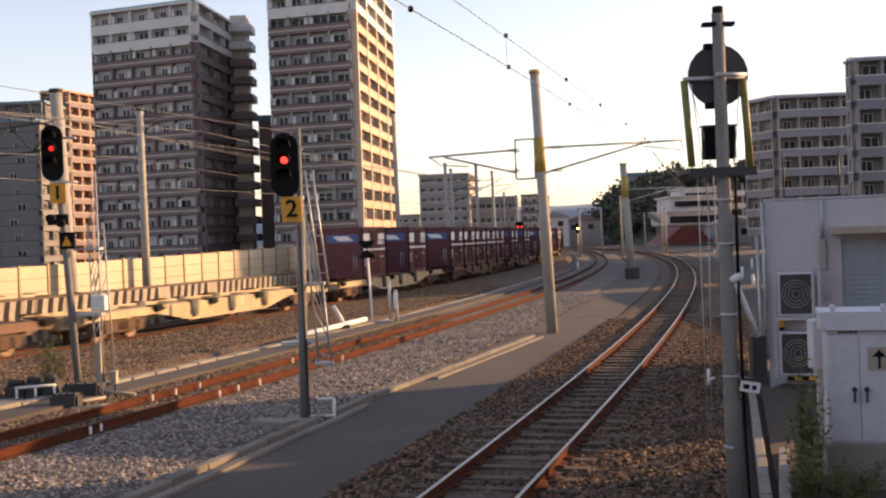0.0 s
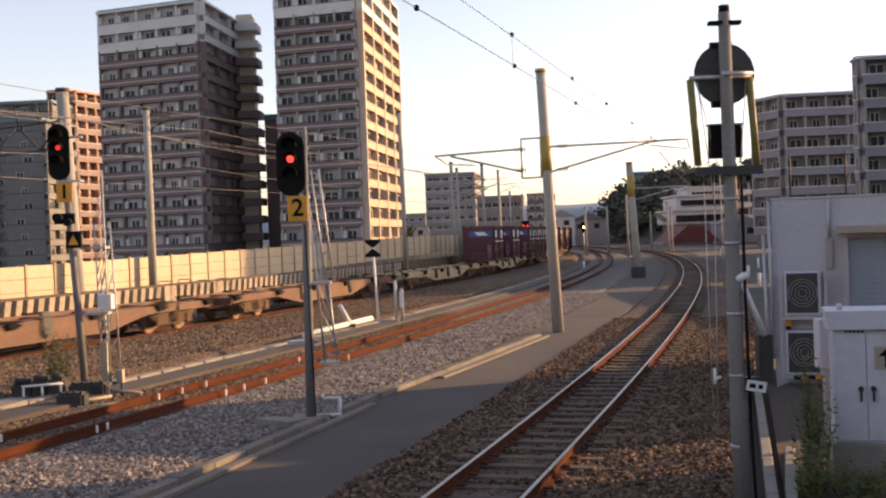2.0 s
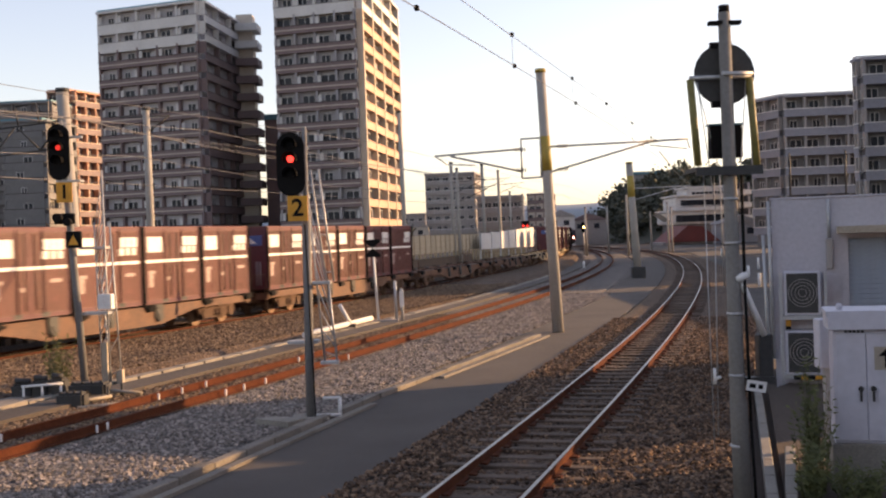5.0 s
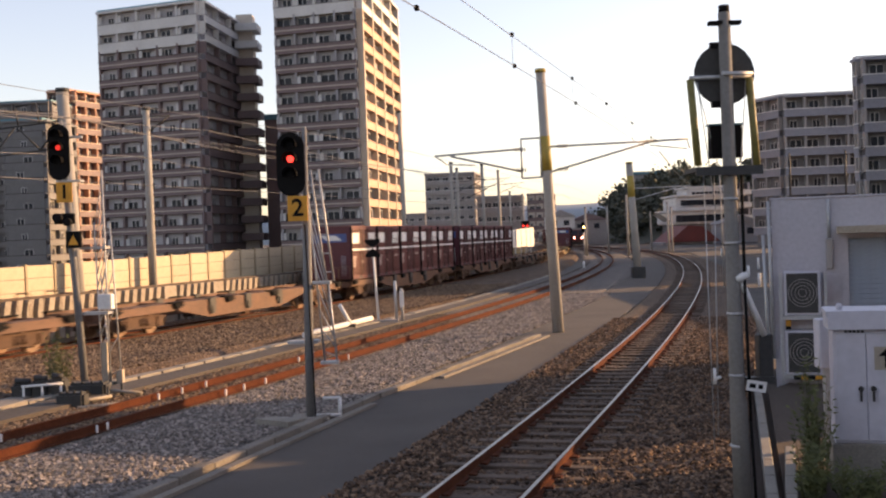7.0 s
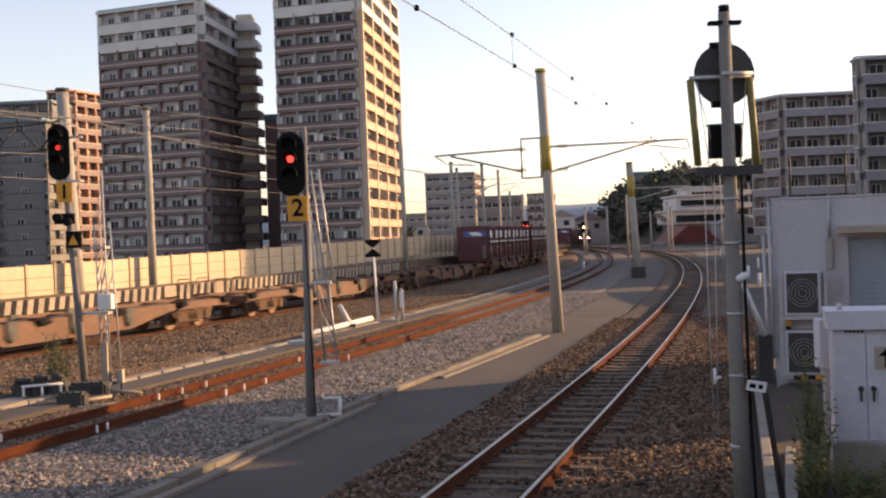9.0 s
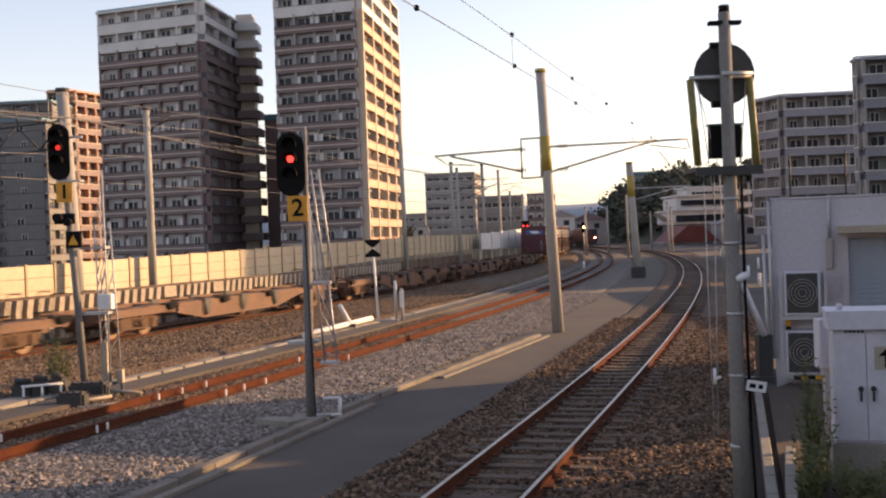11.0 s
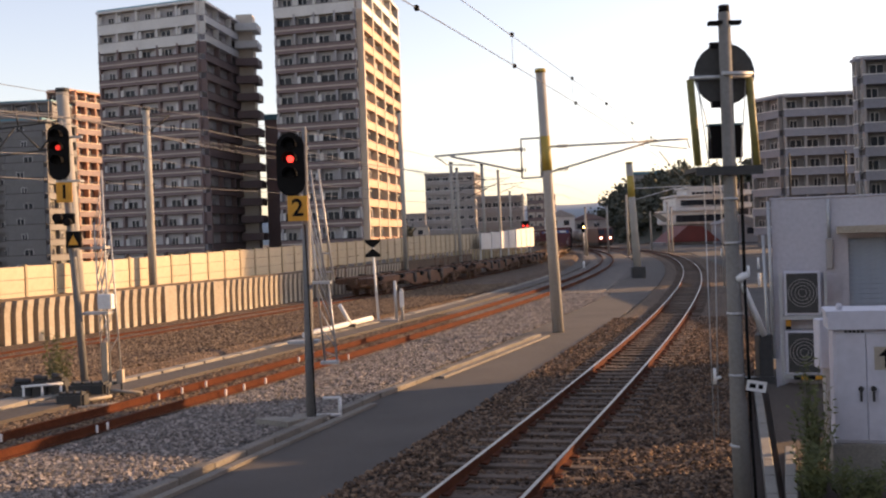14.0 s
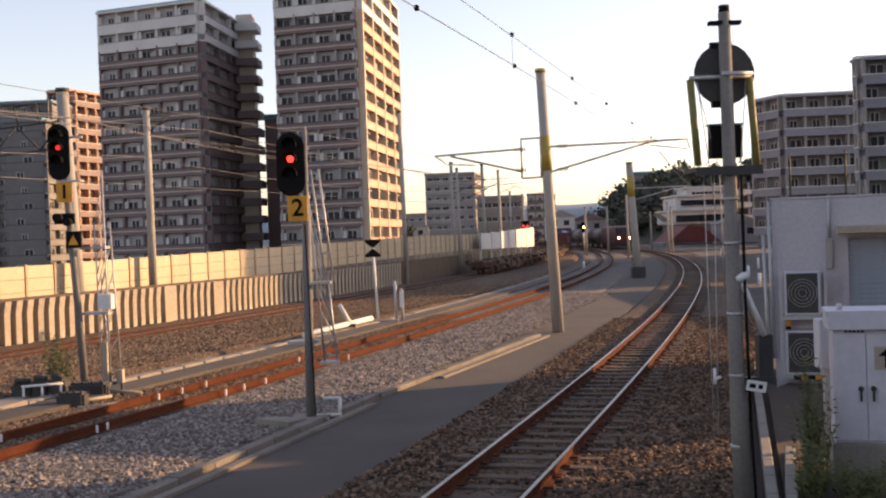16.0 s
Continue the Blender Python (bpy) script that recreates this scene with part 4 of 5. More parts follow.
for dx, z in ((0.35, 5.77), (0.35, 5.03), (-1.0, 5.7), (-1.0, 5.05), (3.2, 5.82)):
    bm = B()
    for k in range(5):
        tube(bm, (PX + dx + k * 0.07, 36.3, z), (PX + dx + k * 0.07 + 0.03, 36.3, z), 0.075, 0.05, n=12)
    part("insulator", bm, M_CONC_WARM, P1)
P2 = pole((12.94, 75.2, -0.3), (12.55, 75.2, 7.4), 0.26, 0.22, "grey concrete overhead line pole on a dark base", (5.2, 6.6))
bm = B()
box(bm, 12.5, 13.35, 74.7, 75.5, -0.4, 0.55)
bevel(bm, 0.03)
part("base_box", bm, M_DARKSTEEL, P2, "dark steel base box")
bars(P2, "cantilever_tube", (((12.6, 75.2, 5.75), (16.6, 75.2, 5.8)), ((12.65, 75.2, 4.95), (15.6, 75.2, 5.7))))
P3 = pole((-11.06, 43.0, 0.8), (-11.1, 43.0, 8.2), 0.17, 0.13, "grey concrete overhead line pole behind the retaining wall")
bars(P3, "cross_arm", (((-12.1, 43.0, 7.95), (-10.2, 43.0, 7.95)), ((-11.1, 43.0, 7.3), (-10.3, 43.0, 7.9))), M_DARKSTEEL, 0.03)
P4 = pole((-12.2, 38.0, -0.3), (-12.59, 38.0, 8.3), 0.2, 0.2, "grey concrete overhead line pole with a lattice arm")
bars(P4, "lattice_arm", (((-12.5, 38, 7.35), (-16.5, 38, 6.95)), ((-12.5, 38, 6.45), (-16.5, 38, 6.05)), ((-12.6, 38, 7.35), (-13.4, 38, 6.38)), ((-13.4, 38, 6.38), (-14.2, 38, 7.2)), ((-14.2, 38, 7.2), (-15.0, 38, 6.2)), ((-15.0, 38, 6.2), (-15.8, 38, 7.0)),
                          ((-13.4, 38, 7.3), (-13.5, 38, 7.95)), ((-13.5, 38, 7.95), (-14.2, 38, 7.85)), ((-14.2, 38, 7.85), (-14.1, 38, 7.2))), M_DARKSTEEL, 0.03)
# both stand on the terrace, between the retaining wall and the barrier
for ob, k in ((P3, 1.08), (P4, 1.097)):
    ob.matrix_basis = Matrix.Translation((0, 0, 3 - 3 * k)) @ Matrix.Scale(k, 4)
for bx, by, bz, r in ((-2.6, 75, 11.3, 0.16), (0.9, 95, 9.1, 0.17), (1.3, 90, 8.3, 0.14), (4.4, 120, 10.4, 0.2), (6.6, 130, 10.3, 0.2), (9.7, 160, 9, 0.18), (12.2, 170, 8.9, 0.18), (19.0, 150, 6.1, 0.17), (24.1, 165, 6.6, 0.16),
                      (22.9, 140, 7.4, 0.16), (30.6, 182, 6.4, 0.16), (29.9, 150, 6.4, 0.14), (30.8, 152, 5.8, 0.14), (14.8, 60, 6.1, 0.04), (35.0, 190, 6.0, 0.15)):
    p = pole((bx + bz * 0.012, by, -0.45), (bx, by, bz), r, r * 0.8, "slim grey overhead line pole in the distance")
    if r > 0.1 and -1 < bx < 19:
        bars(p, "cantilever_tube", (((bx, by, bz - 1.6), (bx + 3.0, by, bz - 1.4)), ((bx, by, bz - 2.6), (bx + 2.4, by, bz - 1.6))), M_DARKSTEEL, 0.03)


# ---- overhead wires ----
def wire(name, line, s0, s1, off, z, label, sag=0.0, span=38.0, phase=0.0, r=0.006):
    bm = B()
    pts = []
    s = s0
    while s <= s1:
        k = ((s - phase) / span) % 1.0
        pts.append((*line.side(s, off), z - sag * 4 * k * (1 - k)))
        s += 2.0
    hose(bm, pts, r, 5)
    return tagged(new(name, mesh_of(name, bm, M_WIRE)), label, "wire", "overhead wires")


wire("contact_wire", L_NEAR, 2, 200, 0, 5.34, "thin dark contact wire over the near track", r=0.006)
wire("messenger_wire", L_NEAR, 2, 200, 0.0, 5.84, "thin dark messenger wire over the near track", 0.1, 38, 38, r=0.005)
wire("contact_wire", L_MID, 2, 200, 0, 5.2, "thin contact wire over the rusty track")
wire("messenger_wire", L_MID, 2, 200, 0, 5.9, "thin messenger wire over the rusty track", 0.2, 40, 36)
wire("contact_wire", L_FRT, 10, 200, 0, 5.2, "thin contact wire over the freight track", r=0.012)
wire("messenger_wire", L_FRT, 10, 200, 0, 6.2, "thin messenger wire over the freight track", 0.5, 40, 42, r=0.012)
wire("feeder_wire", L_FRT, 10, 140, -2.4, 7.7, "thin feeder wire along the freight line", 0.6, 40, 42, r=0.012)
wire("feeder_wire", L_FRT, 10, 140, -3.4, 7.9, "thin feeder wire along the freight line", 0.5, 40, 42, r=0.012)
wire("feeder_wire", L_FRT, 10, 140, 3.0, 6.9, "thin feeder wire along the freight line", 0.4, 40, 42, r=0.012)
bm = B()
box(bm, -0.025, 0.025, -0.025, 0.025, -0.03, 0.03)
bevel(bm, 0.01)
clip = mesh_of("clip", bm, M_BLACK)
for s, dz in ((12.1, 5.34), (16.5, 5.34), (21.5, 5.34), (16.4, 5.76), (21.2, 5.75), (25.6, 5.75), (30.5, 5.76), (36, 5.8)):
    x, y = L_NEAR.side(s, 0.0)
    c = tagged(new("wire_clamp", clip), "small dark clamp on an overhead wire", "clamp", "wire clamps")
    c.matrix_basis = pose(x, y, dz, 0, 0, math.degrees(L_NEAR.heading(s)))
for s in (16.4, 21.2, 25.6, 30.5):
    x, y = L_NEAR.side(s, 0.0)
    bm = B()
    tube(bm, (x, y, 5.34), (x, y, 5.75), 0.003, n=5)
    tagged(new("dropper", mesh_of("dropper", bm, M_WIRE)), "thin dropper between two overhead wires", "wire", "droppers")


# ---- right-hand side: signal seen from behind ----
RP = thing("repeater_signal", "round black signal seen from behind on a grey pole", "railway signal", "railway signals")
bm = B()
hose(bm, [(3.31, 12.8, -0.4), (3.29, 12.8, 1.0), (3.28, 12.8, 1.1), (3.265, 12.8, 5.42)], [0.105, 0.1, 0.085, 0.068], 18)
part("pole", bm, M_POLE_DARK, RP)
bm = B()
box(bm, 3.085, 3.445, 12.74, 12.86, 5.28, 5.32)
tube(bm, (3.265, 12.8, 5.42), (3.265, 12.8, 5.5), 0.06, n=12)
part("pole_cap", bm, M_BLACK, RP)
bm = B()
o = [(3.28 + 0.345 * math.cos(math.pi * (k + 0.5) / 10), 4.74 + 0.355 * math.sin(math.pi * (k + 0.5) / 10)) for k in range(20)]
prism(bm, o, 12.92, 12.96)
part("disc", bm, M_DARKSTEEL, RP, "round black backboard")
bm = B()
tube(bm, (3.28, 12.96, 4.74), (3.28, 13.2, 4.74), 0.26, n=24)
part("lamp_case", bm, M_BLACK, RP)
for z in (5.07, 4.4):
    bm = B()
    box(bm, 3.13, 3.37, 12.9, 12.99, z - 0.035, z + 0.035)
    part("lug", bm, M_BLACK, RP)
bars(RP, "frame_tube", (((2.87, 12.85, 4.68), (2.93, 12.85, 3.7)), ((3.54, 12.85, 4.68), (3.6, 12.85, 3.64))), M_OLIVE, 0.042, 12)
bars(RP, "frame_bar", (((2.86, 12.85, 4.7), (3.56, 12.85, 4.7)), ((3.56, 12.78, 4.72), (3.2, 12.7, 4.72))), M_STEEL, 0.025, 10)
bm = B()
box(bm, 3.11, 3.47, 12.94, 13.12, 3.79, 4.16)
bevel(bm, 0.01)
part("indicator_box", bm, M_BLACK, RP, "black indicator box")
bm = B()
box(bm, 3.09, 3.49, 12.92, 13.14, 4.162, 4.18)
part("box_lid", bm, M_TEAL, RP)
bm = B()
box(bm, 2.87, 3.62, 12.7, 13.3, 3.63, 3.68)
box(bm, 2.87, 3.62, 12.68, 12.72, 3.58, 3.66)
part("platform", bm, M_DARKSTEEL, RP)
bars(RP, "stay_wire", (((2.95, 12.85, 4.65), (3.1, 12.8, 3.2)), ((3.5, 12.85, 4.65), (3.36, 12.8, 3.2)), ((2.95, 12.9, 4.65), (3.2, 13.0, 3.68)), ((3.12, 12.9, 3.6), (3.1, 13.0, 0.6)), ((3.0, 12.9, 3.6), (3.05, 13.0, 0.4))), M_STEEL, 0.006, 5)
bm = B()
for a, b in (((3.39, 12.75, 3.6), (3.39, 12.75, 2.4)), ((3.39, 12.75, 2.4), (3.41, 12.75, 0.8)), ((3.41, 12.75, 0.8), (3.45, 12.75, -0.35))):
    tube(bm, a, b, 0.018, n=8)
part("cable", bm, M_BLACK, RP, "black cable running down the pole")
bm = B()
tube(bm, (3.29, 12.75, 2.4), (3.42, 12.75, 2.45), 0.045, n=10)
part("clamp", bm, M_WHITE, RP)
bars(RP, "strut", (((3.36, 12.78, 2.38), (3.62, 12.85, 1.75)),), M_WHITE, 0.035, 10, "white painted strut")
bm = B()
box(bm, 3.56, 3.72, 12.85, 13.05, 1.2, 1.76)
bevel(bm, 0.015)
part("switch_box", bm, M_DARKSTEEL, RP)
bm = B()
box(bm, 3.38, 3.72, 12.8, 12.95, 1.2, 1.28)
part("bracket", bm, M_DARKSTEEL, RP)
bm = B()
box(bm, -0.11, 0.11, -0.008, 0.008, -0.06, 0.06)
tg = part("tag", bm, M_WHITE, RP, "white tag with dark marks", at=pose(3.46, 12.66, 1.2, 0, 10, 0))
for x, w in ((-0.045, 0.035), (0.045, 0.025)):
    bm = B()
    box(bm, x - w, x + w, -0.014, -0.009, -0.025, 0.025)
    part("mark", bm, M_BLACK, tg)
for z in (1.3, 0.5, 2.0, 2.8, 3.3):
    bm = B()
    tube(bm, (3.28, 12.8, z), (3.28, 12.8, z + 0.03), 0.098 if z < 1 else 0.09, n=18)
    part("band", bm, M_STEEL, RP)
bars(RP, "peg", (((3.1, 12.8, 1.3), (3.03, 12.8, 1.28)), ((3.03, 12.8, 1.22), (3.03, 12.8, 1.4))), M_WHITE, 0.018, 8)

# ---- relay hut ----
HX, HY = 7.2, 23.65
HA = math.degrees(math.atan2(-0.29, 0.957))
HM = pose(HX, HY, 0, 0, 0, HA)
HUT = thing("relay_hut", "pale grey relay hut with a blue-grey shutter", "hut", at=HM)
for x0, x1, y0, y1, z0, z1, nm in ((-0.3, 1.2, 0, 0.2, -0.45, 3.52, "front_wall"), (1.2, 3.6, 0, 0.2, 2.68, 3.52, "lintel"), (3.6, 9.0, 0, 0.2, -0.45, 3.52, "front_wall"), (-0.3, -0.1, 0.202, 3.0, -0.45, 3.52, "side_wall"),
                                   (8.8, 9.0, 0.202, 3.0, -0.45, 3.52, "side_wall"), (-0.3, 9.0, 3.002, 3.2, -0.45, 3.52, "back_wall"), (-0.1, 8.8, 0.21, 2.99, -0.45, 0.0, "floor_slab")):
    bm = B()
    box(bm, x0, x1, y0, y1, z0, z1)
    part(nm, bm, M_HUT, HUT)
bm = B()
box(bm, -0.33, 9.06, -0.03, 3.26, 3.522, 3.565)
bevel(bm, 0.01)
part("roof", bm, M_HUT, HUT)
bm = B()
box(bm, 0.98, 3.7, -0.75, -0.002, 2.78, 2.93)
bevel(bm, 0.01)
part("awning", bm, M_CONC_WARM, HUT)
bm = B()
box(bm, 1.203, 3.597, 0.12, 0.14, 0.0, 2.67)
SH = part("shutter", bm, M_SHUTTER, HUT, "blue-grey roller shutter")
bm = B()
box(bm, 1.205, 3.595, 0.09, 0.118, 0, 0.085)
slat = mesh_of("slat", bm, M_SHUTTER)
for k in range(26):
    part("slat", slat, None, SH, at=pose(0, 0, 0.02 + k * 0.101))
bars(HUT, "rail_post", tuple(((x, 0.1, 3.6), (x, 0.1, 4.5)) for x in (0.1, 1.2, 2.3, 3.4)), M_DARKSTEEL, 0.02)
bars(HUT, "pipe", (((-0.42, -0.1, -0.3), (-0.48, -0.1, 2.8)), ((-0.33, -0.12, 0.2), (-0.36, -0.12, 3.5)), ((0.83, -0.05, 2.7), (0.83, -0.05, 3.5))), M_STEEL, 0.035)
bm = B()
box(bm, 0.76, 0.9, -0.12, -0.002, 2.05, 2.68)
bevel(bm, 0.02)
part("meter_box", bm, M_GREYWALL, HUT)
bm = B()
box(bm, 0.72, 1.02, -0.06, -0.002, 1.5, 1.95)
part("notice_plate", bm, M_HUT, HUT)
for k in range(12):
    bm = B()
    box(bm, -0.08, 0.03, -0.16, -0.1, -0.1 + k * 0.14, 0.04 + k * 0.14 - 0.002)
    part("guard_stripe", bm, M_YELLOW if k % 2 else M_BLACK, HUT)
for k in range(9):
    bm = B()
    box(bm, 0.05 + k * 0.14, 0.188 + k * 0.14, -0.68, -0.62, -0.16, -0.08)
    part("guard_stripe", bm, M_YELLOW if k % 2 else M_BLACK, HUT)

# two outdoor units
AC = thing("air_conditioner", "grey outdoor air conditioner unit with a dark fan grille", "air conditioner", "outdoor units")
bm = B()
box(bm, 0, 0.72, -0.35, 0, 0, 0.9)
bevel(bm, 0.02)
part("casing", bm, M_CABINET, AC)
bm = B()
box(bm, 0.05, 0.66, -0.362, -0.348, 0.05, 0.86)
gr = part("grille", bm, M_DARKSTEEL, AC, "dark fan grille")
bm = B()
for r in (0.28, 0.22, 0.15, 0.08):
    for k in range(24):
        a0, a1 = 2 * math.pi * k / 24, 2 * math.pi * (k + 1) / 24
        tube(bm, (0.36 + r * math.cos(a0), -0.37, 0.46 + r * math.sin(a0)), (0.36 + r * math.cos(a1), -0.37, 0.46 + r * math.sin(a1)), 0.008, n=5)
part("guard_ring", bm, M_GREYWALL, gr)
bm = B()
tube(bm, (0.36, -0.376, 0.46), (0.36, -0.366, 0.46), 0.06, n=16)
part("hub", bm, M_DARKSTEEL, gr)
AC.matrix_basis = HM @ pose(-0.09, -0.1, -0.09)
copy_thing(AC, HM @ pose(-0.09, -0.1, 1.13))
ST = thing("unit_stand", "grey steel stand holding two outdoor units", "stand", at=HM)
for z in (-0.132, 1.088):
    bm = B()
    box(bm, -0.13, 0.7, -0.5, -0.05, z - 0.04, z + 0.04 - 0.003)
    part("shelf", bm, M_STEEL, ST)
for x in (-0.16, 0.72):
    bm = B()
    box(bm, x - 0.025, x + 0.025, -0.5, -0.45, -0.4, 2.0)
    part("leg", bm, M_STEEL, ST)

# ---- equipment cabinet ----
CAB = thing("equipment_cabinet", "light grey two-door equipment cabinet on a concrete plinth", "cabinet", at=pose(4.99, 14.6, 0, 0, 0, -15))
bm = B()
box(bm, -0.04, 1.04, -0.04, 0.74, -0.45, 0.15)
bevel(bm, 0.015)
part("plinth", bm, M_CONC, CAB)
bm = B()
box(bm, 0, 1.0, 0, 0.7, 0.151, 1.62)
bevel(bm, 0.012)
part("body", bm, M_CABINET, CAB)
bm = B()
prism(bm, [(-0.06, 1.621), (1.06, 1.621), (1.06, 1.8), (1.08, 1.8), (1.08, 1.87), (-0.08, 1.87), (-0.08, 1.8), (-0.06, 1.8)], -0.1, 0.78)
bevel(bm, 0.008)
part("roof", bm, M_CABINET, CAB)
for x in (0.1, 0.72):
    bm = B()
    tube(bm, (x, 0.1, 1.87), (x, 0.1, 1.95), 0.035, n=12)
    part("lifting_eye", bm, M_CABINET, CAB)
for x0, x1, hx in ((0.03, 0.402, 0.33), (0.41, 0.97, 0.48)):
    bm = B()
    box(bm, x0, x1, -0.025, -0.002, 0.19, 1.57)
    bevel(bm, 0.008)
    dr = part("door", bm, M_CABINET, CAB)
    bm = B()
    tube(bm, (hx, -0.06, 0.86), (hx, -0.026, 0.86), 0.035, n=12)
    box(bm, hx - 0.014, hx + 0.014, -0.07, -0.045, 0.7, 0.88)
    part("handle", bm, M_DARKSTEEL, dr, "dark door handle")
    bm = B()
    for k in range(5):
        box(bm, x0 + 0.08, x1 - 0.08, -0.032, -0.0255, 0.26 + k * 0.045, 0.28 + k * 0.045)
    part("vent", bm, M_CABINET, dr)
bm = B()
box(bm, 0.5, 0.78, -0.032, -0.026, 1.1, 1.4)
sgn = part("sign", bm, M_CONC_WARM, CAB, "pale sign with a dark symbol")
bm = B()
box(bm, 0.625, 0.655, -0.038, -0.033, 1.13, 1.36)
prism(bm, [(0.55, 1.28), (0.64, 1.37), (0.73, 1.28)], -0.038, -0.0331)
part("symbol", bm, M_BLACK, sgn)
bm = B()
for k in range(5):
    box(bm, 0.15 + k * 0.05, 0.185 + k * 0.05, -0.0045, -0.002, 1.58, 1.61)
part("lettering_bars", bm, M_DARKSTEEL, CAB)
side = thing("meter_cabinet", "small grey wall box beside the cabinet", "box", at=pose(5.25, 15.9, 0))
bm = B()
box(bm, 0, 0.35, 0, 0.25, 0.95, 1.65)
bevel(bm, 0.015)
part("case", bm, M_CABINET, side)
bm = B()
box(bm, 0.1, 0.22, 0.08, 0.2, -0.45, 0.96)
part("leg", bm, M_STEEL, side)

# ---- kerbs, path and gutter on the right ----
KR = thing("kerb_right", "weathered concrete kerb beside the service path", "kerb", kind="structure")
bm = B()
box(bm, -0.49, 0.49, -0.07, 0.07, -0.5, -0.2)
bevel(bm, 0.012)
kr = mesh_of("kerb_stone", bm, M_CONC)
for a, b in (((3.45, 12.0), (6.3, 23.0)), ((3.62, 12.0), (5.0, 16.6))):
    w = math.hypot(b[0] - a[0], b[1] - a[1])
    h = math.degrees(math.atan2(b[1] - a[1], b[0] - a[0]))
    k = 0.0
    while k < w:
        part("kerb_stone", kr, None, KR, at=pose(a[0] + (b[0] - a[0]) * k / w, a[1] + (b[1] - a[1]) * k / w, random.uniform(-0.01, 0.01), 0, 0, h))
        k += 1.0
sheet("service_path", [(3.6, 12.0), (6.4, 22.6), (7.1, 23.5), (13, 20), (5.4, 16.4), (3.9, 12.0)], -0.45, -0.3, M_SOIL, "dark earthen service path beside the hut", "path")
sheet("yard", [(9.0, 32), (40, 32), (120, 120), (120, 240), (38, 240), (33, 150), (22, 90)], -0.45, -0.36, M_ASPHALT, "grey asphalt yard beyond the bend", "yard")


# ---- weeds ----
def weed(name, x, y, z, h, r, n, label, seed):
    rnd = random.Random(seed)
    t = thing(name, label, "weed", at=pose(x, y, z))
    bm = B()
    bl = B()
    for k in range(n):
        a, lean = rnd.uniform(0, 6.283), rnd.uniform(0.0, r)
        hh = h * rnd.uniform(0.45, 1.0)
        bx, by = rnd.uniform(-r, r) * 0.6, rnd.uniform(-r, r) * 0.6
        tip = Vector((bx + lean * math.cos(a), by + lean * math.sin(a), hh))
        tube(bm, (bx, by, 0), tip, 0.006, 0.002, n=4)
        for j in range(14):
            q = Vector((bx, by, 0)).lerp(tip, 0.12 + 0.88 * j / 13)
            d = Vector((rnd.uniform(-1, 1), rnd.uniform(-1, 1), rnd.uniform(-0.1, 0.8))).normalized()
            u = d.orthogonal().normalized() * rnd.uniform(0.012, 0.022)
            le = rnd.uniform(0.06, 0.13)
            bl.faces.new([bl.verts.new(p) for p in (q, q + d * le * 0.5 + u, q + d * le, q + d * le * 0.5 - u)])
    part("stalk_tuft", bm, M_WEED, t)["kind"] = "stuff"
    part("foliage", bl, M_WEED, t)["kind"] = "stuff"
    return t


weed("weed_clump", 4.62, 14.35, -0.42, 1.75, 0.2, 52, "tall green weeds beside the equipment cabinet", 3)
weed("weed_clump", 4.35, 13.6, -0.42, 0.8, 0.16, 30, "low green weeds beside the concrete kerb", 4)
weed("weed_clump", 4.95, 13.7, -0.42, 0.5, 0.4, 40, "low green weeds before the concrete plinth", 5)
weed("weed_clump", -8.9, 25.9, -0.4, 1.5, 0.3, 44, "thin dry green weeds beside the signal post", 6)


# ---- further buildings ----
def block(name, label, left, corner, right, z0, storey, count, mats, body, bays, depth=(1.0, 0.6), white=0, roof=None):
    return tower(name, label, left, corner, right, z0, storey, count, mats, mats, body, bays, white, "apartment blocks", depth, roof, stripe=False)


BLUES = (M_BLUEGREY, M_GREYWALL, M_BLUEGREY, M_TOWERWHITE)
GREYS = (M_GREYWALL, M_GREYWALL, M_GREYWALL, M_TOWERWHITE)
block("apartment_block", "grey six-storey apartment block with balcony rails", (50.6, 181.5), (53.2, 175.0), (72.0, 173.0), 1.5, 3.0, 7, BLUES, M_DARKGREY, (2, 6), (0.8, 1.3), roof=M_TOWERWHITE)
block("apartment_block", "grey apartment block with pale balcony fronts", (52.1, 141.0), (52.3, 140.0), (68.0, 138.5), -0.8, 2.95, 8, BLUES, M_DARKGREY, (1, 5), (0.5, 1.3), roof=M_TOWERWHITE)
block("apartment_block", "grey gable-ended apartment block with small square windows", (-83.3, 216.0), (-75.3, 215.0), (-73.8, 228.0), -2.0, 2.95, 10, (M_PALEGREY, M_PALEGREY, M_DARKGREY, M_RIM), M_PALEGREY, (1, 3), (0.15, 0.8), roof=M_TEAL)
block("apartment_block", "salmon tiled apartment block lit by low sun", (-84.5, 246.0), (-79.4, 245.0), (-73.5, 261.0), -5.0, 3.0, 14, (M_BRICK, M_ORANGE_TILE, M_ORANGE_TILE, M_CREAM), M_BRICK, (2, 5), (0.8, 1.3), roof=M_ORANGE_TILE)
block("apartment_block", "distant grey apartment block with even windows", (-4.8, 352.0), (10.2, 350.0), (13.0, 366.0), -2.0, 3.0, 8, GREYS, M_GREYWALL, (6, 3), (0.5, 0.5), roof=M_GREYWALL)
block("apartment_block", "distant low grey building with even windows", (7.9, 251.0), (17.6, 250.0), (18.6, 260.0), -1.5, 3.1, 4, GREYS, M_GREYWALL, (6, 3), (0.4, 0.4), roof=M_GREYWALL)
